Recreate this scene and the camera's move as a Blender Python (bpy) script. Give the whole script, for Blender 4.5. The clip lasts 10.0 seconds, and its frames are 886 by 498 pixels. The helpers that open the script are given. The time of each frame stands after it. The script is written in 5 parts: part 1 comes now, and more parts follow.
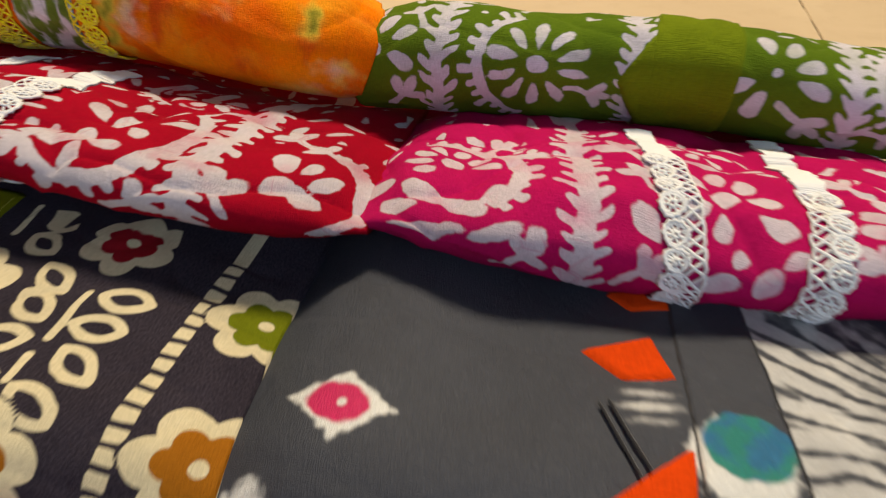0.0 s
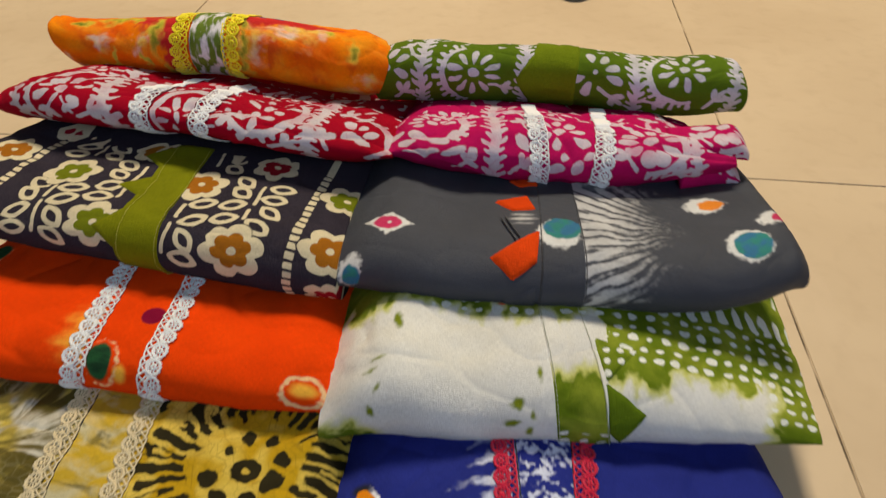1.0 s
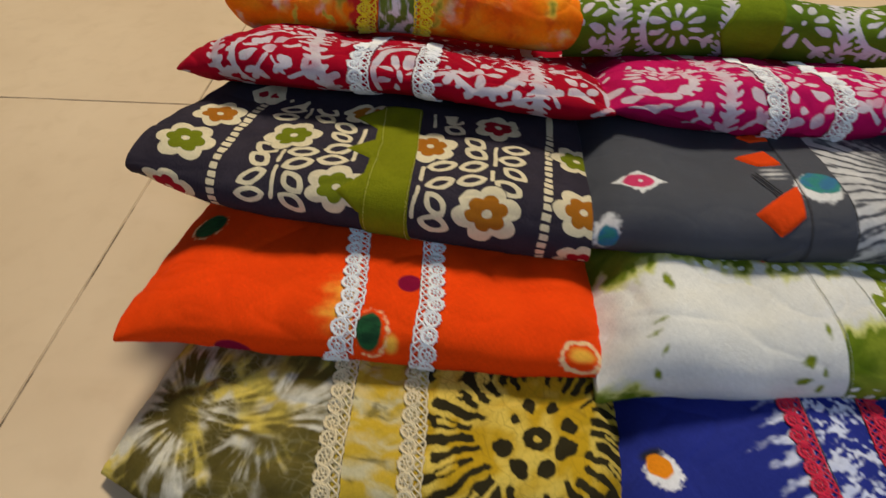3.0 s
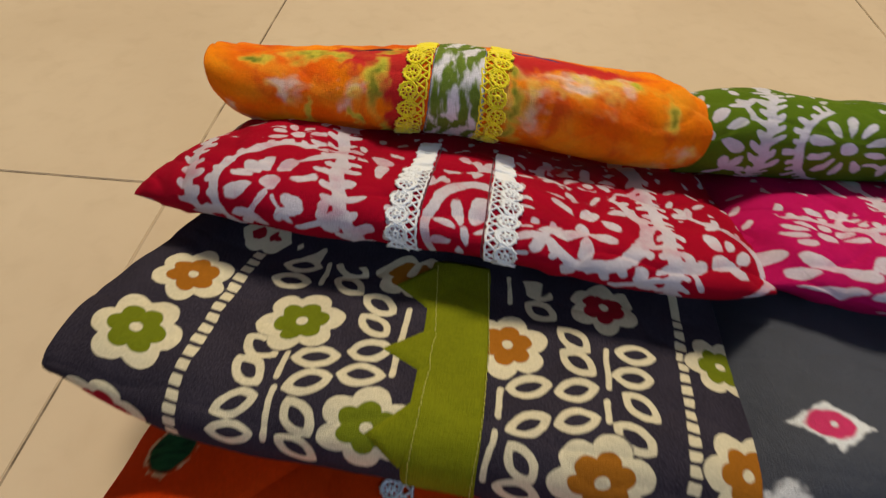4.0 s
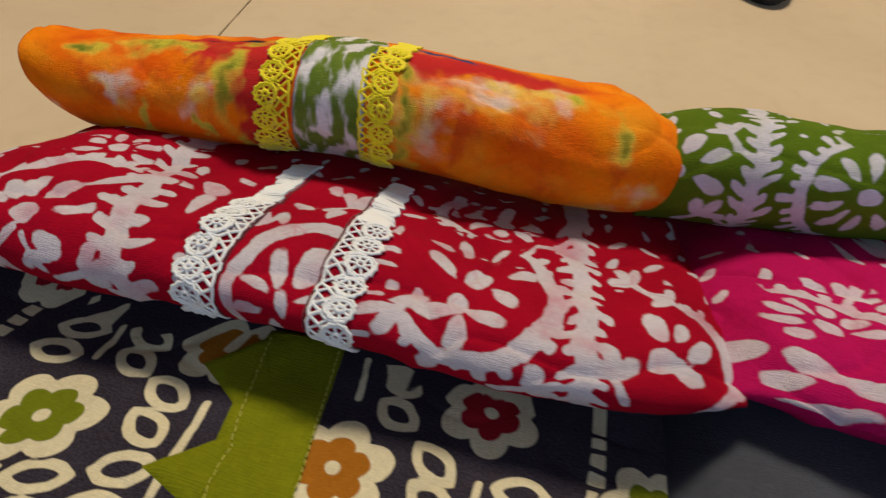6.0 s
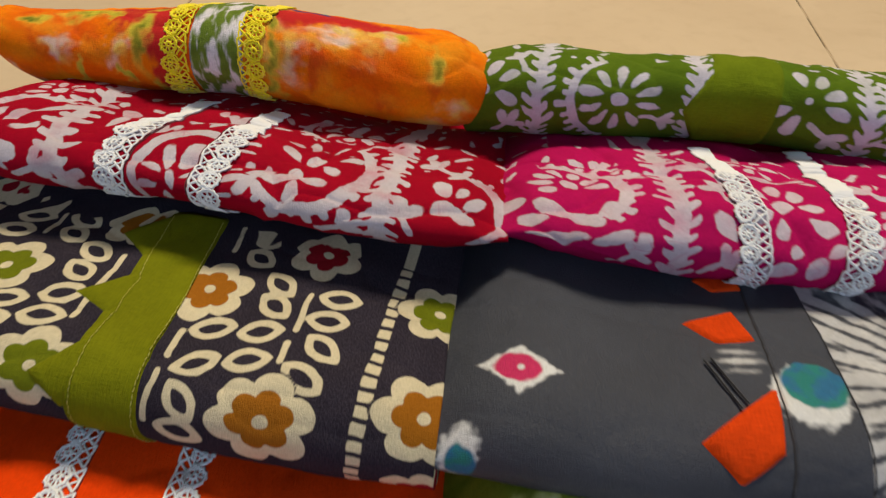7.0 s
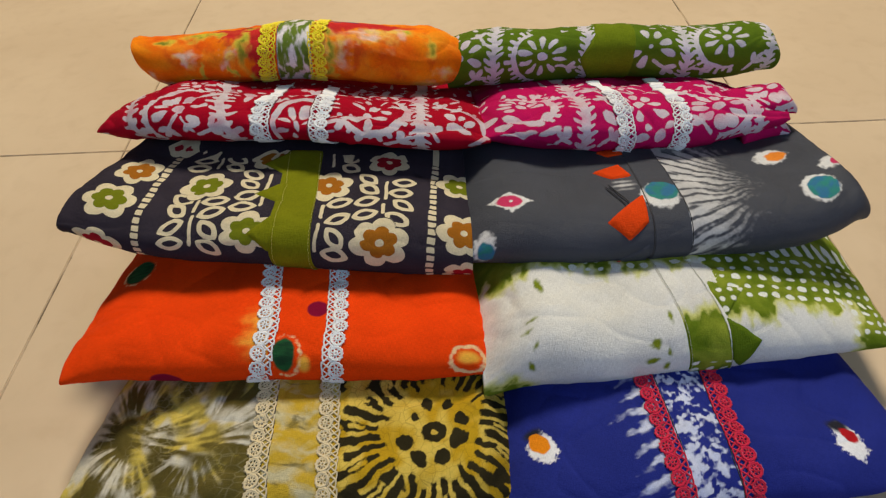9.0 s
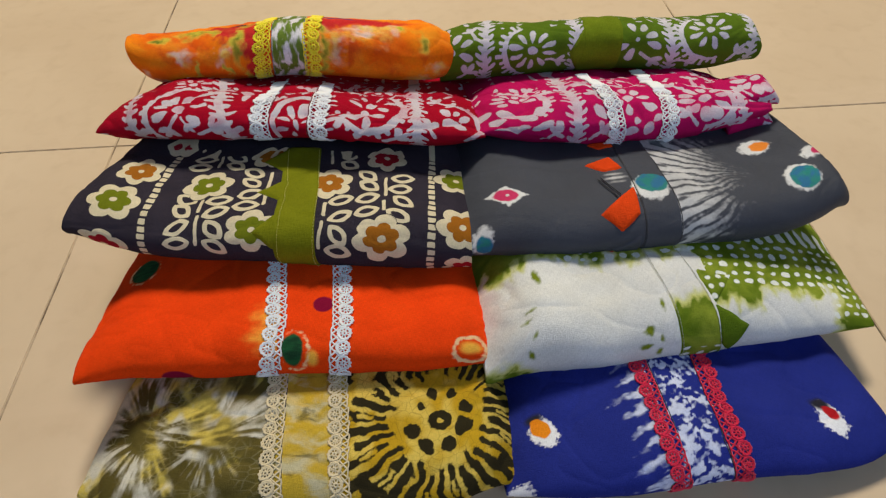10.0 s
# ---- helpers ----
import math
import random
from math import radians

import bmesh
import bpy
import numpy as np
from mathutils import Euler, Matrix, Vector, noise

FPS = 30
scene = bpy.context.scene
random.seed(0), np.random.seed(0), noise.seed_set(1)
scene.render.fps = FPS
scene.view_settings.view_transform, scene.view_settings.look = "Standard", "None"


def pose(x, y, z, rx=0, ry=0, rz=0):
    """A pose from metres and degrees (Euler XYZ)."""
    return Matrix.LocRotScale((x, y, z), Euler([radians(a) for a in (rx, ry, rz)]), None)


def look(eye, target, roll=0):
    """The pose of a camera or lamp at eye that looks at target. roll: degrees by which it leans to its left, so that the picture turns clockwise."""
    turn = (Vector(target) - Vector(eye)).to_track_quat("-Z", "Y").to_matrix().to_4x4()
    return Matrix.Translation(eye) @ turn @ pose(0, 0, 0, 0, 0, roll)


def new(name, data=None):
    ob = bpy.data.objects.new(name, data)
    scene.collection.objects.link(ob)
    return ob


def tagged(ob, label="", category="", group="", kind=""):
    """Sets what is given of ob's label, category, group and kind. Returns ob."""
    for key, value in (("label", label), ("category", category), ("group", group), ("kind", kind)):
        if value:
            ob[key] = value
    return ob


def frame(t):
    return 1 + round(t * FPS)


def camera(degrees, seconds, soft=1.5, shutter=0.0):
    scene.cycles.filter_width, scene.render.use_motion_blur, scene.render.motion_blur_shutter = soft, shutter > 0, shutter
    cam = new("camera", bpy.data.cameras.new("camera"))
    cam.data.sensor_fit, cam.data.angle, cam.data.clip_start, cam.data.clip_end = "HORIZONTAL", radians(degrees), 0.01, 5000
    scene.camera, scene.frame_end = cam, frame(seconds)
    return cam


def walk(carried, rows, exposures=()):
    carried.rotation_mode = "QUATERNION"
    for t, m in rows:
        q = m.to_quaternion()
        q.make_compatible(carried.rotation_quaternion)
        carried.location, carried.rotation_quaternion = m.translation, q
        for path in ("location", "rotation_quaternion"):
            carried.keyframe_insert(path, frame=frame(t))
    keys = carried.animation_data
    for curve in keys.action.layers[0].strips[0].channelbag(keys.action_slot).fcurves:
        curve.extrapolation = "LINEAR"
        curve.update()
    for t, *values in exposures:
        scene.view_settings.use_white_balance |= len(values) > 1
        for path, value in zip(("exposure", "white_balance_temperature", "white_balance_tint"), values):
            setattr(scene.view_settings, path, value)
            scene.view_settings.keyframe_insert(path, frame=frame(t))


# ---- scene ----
cam = camera(62.9, 10.0, soft=1.25, shutter=0.3)
METRES, EYE, TILT, LEAN, TURN = 1.1961, 0.2423, -39.839, -1.208, 9.047
ROWS = [
    (0.0, 0.0, 0.0, 0.0, 0.0, 0.0, 0.0),
    (0.5, 0.004, -0.0951, -0.0229, -0.69, 0.37, 1.56),
    (1.0, -0.0062, -0.1901, -0.0476, -1.68, 0.58, 2.71),
    (1.5, -0.0016, -0.2175, -0.0787, -2.7, 0.55, 3.59),
    (2.0, -0.0194, -0.2254, -0.0889, -3.41, -0.14, 4.2),
    (2.5, -0.0858, -0.2116, -0.0753, -3.51, -1.23, 4.44),
    (4.0, -0.1453, -0.0549, 0.0338, -3.8, -2.63, 1.98),
    (4.5, -0.1445, 0.0046, 0.0516, -3.2, -2.43, 0.66),
    (5.0, -0.1448, 0.0344, 0.0536, -2.44, -2.2, -0.4),
    (5.5, -0.1278, 0.0318, 0.0482, -1.51, -1.72, -0.89),
    (6.0, -0.0909, 0.0146, 0.0435, -0.69, -1.46, -0.63),
    (7.5, -0.046, -0.1177, -0.0129, -2.38, -1.83, 4.66),
    (8.0, -0.0722, -0.1868, -0.0264, -4.1, -2.04, 6.95),
    (8.5, -0.0879, -0.2089, -0.0292, -5.69, -2.39, 8.52),
    (9.0, -0.102, -0.2255, -0.0307, -7.02, -2.9, 9.13),
    (9.5, -0.1105, -0.236, -0.0288, -7.93, -3.64, 9.52),
    (10.0, -0.1135, -0.2354, -0.0196, -8.91, -4.97, 10.13),
]
walk(cam, [(t, pose(0, 0, EYE, TILT, LEAN, TURN) @ pose(METRES * x, METRES * y, METRES * z, 90 + pitch, roll, yaw)) for t, x, y, z, yaw, pitch, roll in ROWS],
     [(0.0, 0.27, 7300, 10), (0.5, 0.27, 7300, 10), (1.0, 0.08, 6900, 10), (2.0, 0.0, 6500, 10), (4.0, -0.06, 6550, 10), (5.0, -0.16, 6700, 10), (6.0, -0.15, 6600, 10),
      (7.5, 0.09, 6800, 10), (8.5, 0.03, 6650, 10), (10.0, 0.06, 6150, 10)])

# ---- light ----
world = bpy.data.worlds.new("world")
scene.world = world
world.use_nodes = True
world.node_tree.nodes["Background"].inputs[0].default_value = (0.9, 0.95, 1.0, 1)
world.node_tree.nodes["Background"].inputs[1].default_value = 0.08


def area_lamp(name, at, target, sx, sy, watts, colour):
    data = bpy.data.lights.new(name, "AREA")
    data.shape, data.size, data.size_y = "RECTANGLE", sx, sy
    data.energy, data.color = watts, colour
    ob = new(name, data)
    ob.matrix_world = look(at, target)
    return ob


area_lamp("ceiling_panel_lamp", (-0.05, 1.28, 2.62), (-0.05, 1.28, 0), 0.6, 0.6, 81, (1.0, 0.90, 0.73))
area_lamp("window_daylight", (0.55, -2.0, 1.55), (0.3, 0.0, 0.9), 1.25, 1.2, 26, (0.50, 0.68, 1.0))


# ---- materials ----
class Nodes:
    """Short hand for building a node material."""

    def __init__(self, name, rough=0.85, spec=0.25, sheen=0.0):
        self.mat = bpy.data.materials.new(name)
        self.mat.use_nodes = True
        self.t = self.mat.node_tree
        self.b = self.t.nodes["Principled BSDF"]
        self.b.inputs["Roughness"].default_value = rough
        self.b.inputs["Specular IOR Level"].default_value = spec
        self.b.inputs["Sheen Weight"].default_value = sheen
        self.b.inputs["Sheen Roughness"].default_value = 0.5

    def put(self, socket, value):
        if isinstance(value, bpy.types.NodeSocket):
            self.t.links.new(value, socket)
        elif isinstance(value, tuple) and len(value) == 3 and socket.type == "RGBA":
            socket.default_value = (*value, 1)
        else:
            socket.default_value = value

    def math(self, op, a, b=0.0, c=0.0):
        n = self.t.nodes.new("ShaderNodeMath")
        n.operation = op
        for s, v in zip(n.inputs, (a, b, c)):
            self.put(s, v)
        return n.outputs[0]

    def attr(self, name):
        n = self.t.nodes.new("ShaderNodeAttribute")
        n.attribute_name = name
        return n.outputs["Fac"]

    def uv(self):
        n = self.t.nodes.new("ShaderNodeUVMap")
        n.uv_map = "cloth"
        return n.outputs[0]

    def place(self):
        return self.t.nodes.new("ShaderNodeTexCoord").outputs["Object"]

    def scaled(self, vec, x, y, z=1.0):
        n = self.t.nodes.new("ShaderNodeMapping")
        n.inputs["Scale"].default_value = (x, y, z)
        self.t.links.new(vec, n.inputs["Vector"])
        return n.outputs[0]

    def noise(self, vec, scale, detail=2.0, distort=0.0, rough=0.5):
        n = self.t.nodes.new("ShaderNodeTexNoise")
        n.inputs["Scale"].default_value = scale
        n.inputs["Detail"].default_value = detail
        n.inputs["Distortion"].default_value = distort
        n.inputs["Roughness"].default_value = rough
        self.t.links.new(vec, n.inputs["Vector"])
        return n.outputs["Fac"]

    def wave(self, vec, scale, distort=0.0):
        n = self.t.nodes.new("ShaderNodeTexWave")
        n.inputs["Scale"].default_value = scale
        n.inputs["Distortion"].default_value = distort
        self.t.links.new(vec, n.inputs["Vector"])
        return n.outputs["Fac"]

    def cells(self, vec, scale):
        n = self.t.nodes.new("ShaderNodeTexVoronoi")
        n.feature = "DISTANCE_TO_EDGE"
        n.inputs["Scale"].default_value = scale
        self.t.links.new(vec, n.inputs["Vector"])
        return n.outputs["Distance"]

    def step(self, v, lo, hi):
        n = self.t.nodes.new("ShaderNodeMapRange")
        n.interpolation_type = "SMOOTHSTEP"
        self.put(n.inputs["Value"], v)
        n.inputs["From Min"].default_value = lo
        n.inputs["From Max"].default_value = hi
        return n.outputs["Result"]

    def mix(self, fac, a, b, blend="MIX"):
        n = self.t.nodes.new("ShaderNodeMix")
        n.data_type, n.blend_type = "RGBA", blend
        self.put(n.inputs["Factor"], fac)
        self.put(n.inputs["A"], a)
        self.put(n.inputs["B"], b)
        return n.outputs["Result"]

    def bump(self, height, strength, distance):
        n = self.t.nodes.new("ShaderNodeBump")
        n.inputs["Strength"].default_value = strength
        n.inputs["Distance"].default_value = distance
        self.t.links.new(height, n.inputs["Height"])
        self.t.links.new(n.outputs[0], self.b.inputs["Normal"])

    def done(self, colour):
        self.put(self.b.inputs["Base Color"], colour)
        return self.mat

    def weave(self, colour, fine=3400.0, depth=0.5):
        """Cotton: threads across and along, slubs, and a slightly uneven dye."""
        uv = self.uv()
        along = self.step(self.noise(self.scaled(uv, 1.0, 0.10), fine, 1.0), 0.28, 0.72)
        across = self.step(self.noise(self.scaled(uv, 0.10, 1.0), fine, 1.0), 0.28, 0.72)
        thread = self.math("MULTIPLY", self.math("ADD", along, across), 0.5)
        cloud = self.noise(uv, 30.0, 3.0)
        tone = self.math("ADD", self.math("MULTIPLY", thread, 0.30), self.math("MULTIPLY", cloud, 0.44))
        tone = self.math("ADD", tone, 0.64)
        grey = self.t.nodes.new("ShaderNodeCombineColor")
        for s in grey.inputs[:3]:
            self.t.links.new(tone, s)
        crumple = self.noise(uv, 75.0, 5.0, 1.0, 0.55)
        relief = self.math("ADD", self.math("MULTIPLY", thread, depth), self.math("MULTIPLY", crumple, 0.9))
        self.bump(relief, 0.55, 0.0011)
        return self.done(self.mix(1.0, colour, grey.outputs[0], "MULTIPLY"))


def plain(name, colour, rough=0.8, spec=0.25):
    n = Nodes(name, rough, spec)
    f = n.noise(n.place(), 18.0, 4.0)
    dark = tuple(c * 0.82 for c in colour)
    return n.done(n.mix(n.step(f, 0.3, 0.7), colour, dark))


def mesh_of(name, bm, material):
    me = bpy.data.meshes.new(name)
    bm.to_mesh(me)
    bm.free()
    me.materials.append(material)
    return me


def part(name, bm, material, parent, label=""):
    ob = new(name, mesh_of(name, bm, material))
    ob.parent = parent
    return tagged(ob, label)


def box(bm, x0, x1, y0, y1, z0, z1, bevel=0.0):
    m = Matrix.LocRotScale(((x0 + x1) / 2, (y0 + y1) / 2, (z0 + z1) / 2), None, (x1 - x0, y1 - y0, z1 - z0))
    made = bmesh.ops.create_cube(bm, size=1.0, matrix=m)
    if bevel:
        edges = {e for v in made["verts"] for e in v.link_edges}
        bmesh.ops.bevel(bm, geom=list(edges), offset=bevel, segments=2, affect="EDGES")
    return bm


# ---- the room ----
def tile_material():
    n = Nodes("beige_vitrified_tile", 0.42, 0.35)
    p = n.place()
    info = n.t.nodes.new("ShaderNodeObjectInfo").outputs["Random"]
    big = n.noise(p, 3.5, 5.0, 0.6)
    fine = n.noise(p, 45.0, 5.0, 0.3)
    c = n.mix(n.step(big, 0.3, 0.7), (0.60, 0.465, 0.305), (0.53, 0.40, 0.255))
    c = n.mix(n.math("MULTIPLY", n.step(fine, 0.45, 0.8), 0.25), c, (0.42, 0.30, 0.18))
    c = n.mix(n.math("MULTIPLY", info, 0.12), c, (0.45, 0.34, 0.22))
    streak = n.noise(n.scaled(p, 1.0, 9.0), 2.2, 6.0, 1.2)
    c = n.mix(n.math("MULTIPLY", n.step(streak, 0.55, 0.75), 0.15), c, (0.66, 0.51, 0.36))
    n.put(n.b.inputs["Roughness"], n.math("ADD", n.math("MULTIPLY", fine, 0.2), 0.38))
    n.bump(fine, 0.05, 0.001)
    return n.done(c)


def grout_material():
    n = Nodes("dirty_grout", 0.95, 0.1)
    f = n.noise(n.place(), 22.0, 3.0)
    return n.done(n.mix(n.step(f, 0.44, 0.64), (0.13, 0.095, 0.06), (0.44, 0.335, 0.22)))


# unseen walls and ceiling, added; their paint is darkened to weaken bounced fill light
WALL = plain("darkened_cream_wall_paint", (0.21, 0.19, 0.155), 0.9, 0.1)
CEIL = plain("darkened_ceiling_paint", (0.38, 0.365, 0.35), 0.9, 0.1)
X0, X1, Y0, Y1, TOP = -2.1761, 2.0239, -2.0663, 2.1337, 2.7
floor = tagged(new("floor", mesh_of("floor", box(bmesh.new(), X0, X1, Y0, Y1, -0.06, -0.0007), grout_material())),
               "beige ceramic tile floor with dirty dark grout joints", "floor", kind="structure")
for name, b in (("wall_north", (X0, X1, Y1, Y1 + 0.1, -0.06, TOP)), ("wall_west", (X0 - 0.1, X0, Y0, Y1, -0.06, TOP)),
                ("wall_east", (X1, X1 + 0.1, Y0, Y1, -0.06, TOP))):
    tagged(new(name, mesh_of(name, box(bmesh.new(), *b), WALL)), "unseen room wall, cream paint darkened to cut bounced light", "wall", kind="structure")
# the unseen wall behind the camera has a window opening
bm = bmesh.new()
box(bm, X0, -0.2, Y0 - 0.1, Y0, -0.06, TOP)
box(bm, 1.2, X1, Y0 - 0.1, Y0, -0.06, TOP)
box(bm, -0.2, 1.2, Y0 - 0.1, Y0, -0.06, 0.9)
box(bm, -0.2, 1.2, Y0 - 0.1, Y0, 2.2, TOP)
tagged(new("wall_south", mesh_of("wall_south", bm, WALL)), "unseen wall with a window opening, cream paint darkened to cut bounced light", "wall", kind="structure")
tagged(new("ceiling", mesh_of("ceiling", box(bmesh.new(), X0, X1, Y0, Y1, TOP, TOP + 0.1), CEIL)), "unseen ceiling, white paint darkened to cut bounced light", "ceiling", kind="structure")


# ---- folded garments ----
def curve_through(pairs, x):
    """A smooth curve through (x, y) pairs."""
    px, py = np.array(pairs, float).T
    k = np.gradient(py, px) if len(px) > 1 else np.zeros(1)
    i = np.clip(np.searchsorted(px, x) - 1, 0, len(px) - 2)
    h = px[i + 1] - px[i]
    s = np.clip((x - px[i]) / h, 0, 1)
    a, b = 2 * s**3 - 3 * s**2 + 1, s**3 - 2 * s**2 + s
    return a * py[i] + b * h * k[i] + (1 - a) * py[i + 1] + (s**3 - s**2) * h * k[i + 1]


LATTICES = {}


def lattice(seed):
    if seed not in LATTICES:
        LATTICES[seed] = np.random.RandomState(seed).rand(64, 64)
    return LATTICES[seed]


def fog(u, v, scale, seed):
    """Smooth value noise in -1..1 on arrays."""
    g = lattice(seed)
    x, y = u * scale + 100.0, v * scale + 100.0
    i, j = np.floor(x).astype(int), np.floor(y).astype(int)
    a, b = x - i, y - j
    a, b = a * a * (3 - 2 * a), b * b * (3 - 2 * b)
    i0, i1, j0, j1 = i % 64, (i + 1) % 64, j % 64, (j + 1) % 64
    return 2 * ((g[i0, j0] * (1 - a) + g[i1, j0] * a) * (1 - b) + (g[i0, j1] * (1 - a) + g[i1, j1] * a) * b) - 1


class Fold:
    """The surface of one folded garment. u runs along its front edge, v over its front and top, both in metres; v is 0 at the front's foot."""

    def __init__(self, x0, x1, front, base, thick, nose=0.018, depth=0.25, back_base=None, rise=0.0, power=2.4, wrinkle=0.0012, seed=1, v_max=0.13, skew=(0.0, 0.0), thin=1.0, cut=(0.0, 0.0)):
        self.x0, self.x1, self.wide = x0, x1, x1 - x0
        self.front, self.base, self.thick = front, base, thick
        self.nose, self.depth, self.rise, self.power = nose, depth, rise, power
        self.back_base, self.wrinkle, self.seed = back_base, wrinkle, seed
        self.v_max, self.skew, self.thin, self.cut = v_max, skew, thin, cut
        self.t0 = max(t for _, t in thick)
        a = np.linspace(-math.pi / 2, math.pi / 2, 181)
        c, s = np.cos(a), np.sin(a)
        d = nose * (1 - np.abs(c) ** (2 / power))
        h = self.t0 * 0.5 * (1 + np.sign(s) * np.abs(s) ** (2 / power))
        self.arc_d, self.arc_h = d, h
        self.arc_v = np.concatenate(([0], np.cumsum(np.hypot(np.diff(d), np.diff(h)))))
        self.arc = self.arc_v[-1]

    def at(self, u, v, lift=0.0):
        """Points for arrays u, v; lift: metres off the cloth."""
        u, v = np.broadcast_arrays(np.asarray(u, float), np.asarray(v, float))
        p = self._at(u, v)
        if lift:
            e = 5e-4
            du = self._at(u + e, v) - self._at(u - e, v)
            dv = self._at(u, v + e) - self._at(u, v - e)
            n = np.cross(du, dv)
            n /= np.maximum(np.linalg.norm(n, axis=-1, keepdims=True), 1e-12)
            p = p + n * lift
        return p

    def _at(self, u, v):
        f = np.clip(u / self.wide, 0, 1)
        t = curve_through(self.thick, f)
        on_arc = np.clip(v, 0, self.arc)
        d = np.interp(on_arc, self.arc_v, self.arc_d)
        h = np.interp(on_arc, self.arc_v, self.arc_h) / self.t0 * t
        over = np.maximum(v - self.arc, 0)
        under = np.maximum(-v, 0)
        d = d + over + under
        full = np.clip(d / self.depth, 0, 1)
        h = h + self.rise * np.sin(math.pi * full) * np.where(v > 0, t / self.t0, 0) * np.clip(over / 0.03, 0, 1) ** 0.7
        h = h * (1 - (1 - self.thin) * full) * np.sqrt(np.maximum(1 - full**6, 0.01))
        y = curve_through(self.front, f) + d
        z0 = curve_through(self.base, f)
        z1 = curve_through(self.back_base, f) if self.back_base else z0
        z = z0 + (z1 - z0) * full
        s = self.seed
        w = fog(u, v, 22, s) + 0.6 * fog(u * 0.5, v * 1.6, 55, s + 1) + 0.35 * fog(u * 1.5, v * 0.7, 110, s + 2)
        w = w - 0.9 * (1 - np.abs(fog(u * 0.9 + 0.5 * v, v * 0.6 - 0.35 * u, 34, s + 5))) ** 7 - 0.7 * (1 - np.abs(fog(u * 0.5 - 0.4 * v, v + 0.3 * u, 48, s + 6))) ** 8
        ease = np.clip((v + 0.002) / 0.012, 0, 1)
        h = h + self.wrinkle * w * ease * np.clip(h / 0.01, 0, 1)
        y = y + self.wrinkle * 0.8 * fog(u, v, 28, s + 3) * ease
        low = 1 - np.clip(h / np.maximum(t, 1e-4), 0, 1)
        cut = low * (self.cut[0] * np.exp(-f * 22) + self.cut[1] * np.exp(-(1 - f) * 22))
        x = self.x0 + f * self.wide + cut + full * (self.skew[0] * (1 - f) + self.skew[1] * f) + 0.5 * self.wrinkle * fog(u, v, 30, s + 4)
        return np.stack((x, y, z + np.maximum(h, 0)), -1)

    def mesh(self, name, material, step=0.001, fields=None):
        nu = int(self.wide / step) + 1
        us = np.linspace(0, self.wide, nu)
        back = self.arc + self.depth
        vs = np.concatenate((-np.linspace(self.depth - 0.005, 0.012, 14), np.linspace(-0.006, self.v_max, int(self.v_max / step)), np.linspace(self.v_max + 0.008, back, 14)))
        nv = len(vs)
        uu, vv = np.meshgrid(us, vs, indexing="ij")
        co = self.at(uu, vv).reshape(-1, 3)
        n = np.arange(nu * nv).reshape(nu, nv)
        quads = np.stack((n[:-1, :-1], n[1:, :-1], n[1:, 1:], n[:-1, 1:]), -1).reshape(-1, 4)
        close = np.stack((n[:-1, -1], n[1:, -1], n[1:, 0], n[:-1, 0]), -1)
        # caps as strips from the under side to the upper side
        extra = []
        for row, flip in ((n[0], False), (n[-1], True)):
            i, j = 0, nv - 1
            while j - i > 1:
                turn = (row[i], row[i + 1], row[j]) if (j - i) % 2 else (row[i], row[j - 1], row[j])
                extra.append(turn[::-1] if flip else turn)
                if (j - i) % 2:
                    i += 1
                else:
                    j -= 1
        me = bpy.data.meshes.new(name)
        faces = [tuple(map(int, q)) for q in quads] + [tuple(map(int, q)) for q in close] + [tuple(map(int, q)) for q in extra]
        me.from_pydata(co.tolist(), [], faces)
        me.polygons.foreach_set("use_smooth", np.ones(len(me.polygons), bool))
        layer = me.uv_layers.new(name="cloth")
        idx = np.empty(len(me.loops), np.int32)
        me.loops.foreach_get("vertex_index", idx)
        flat = np.stack((uu.ravel(), vv.ravel()), -1)[idx]
        layer.data.foreach_set("uv", flat.astype(np.float32).ravel())
        for key, fn in (fields or {}).items():
            a = me.attributes.new(key, "FLOAT", "POINT")
            a.data.foreach_set("value", fn(uu, vv).astype(np.float32).ravel())
        me.materials.append(material)
        me.update()
        return me


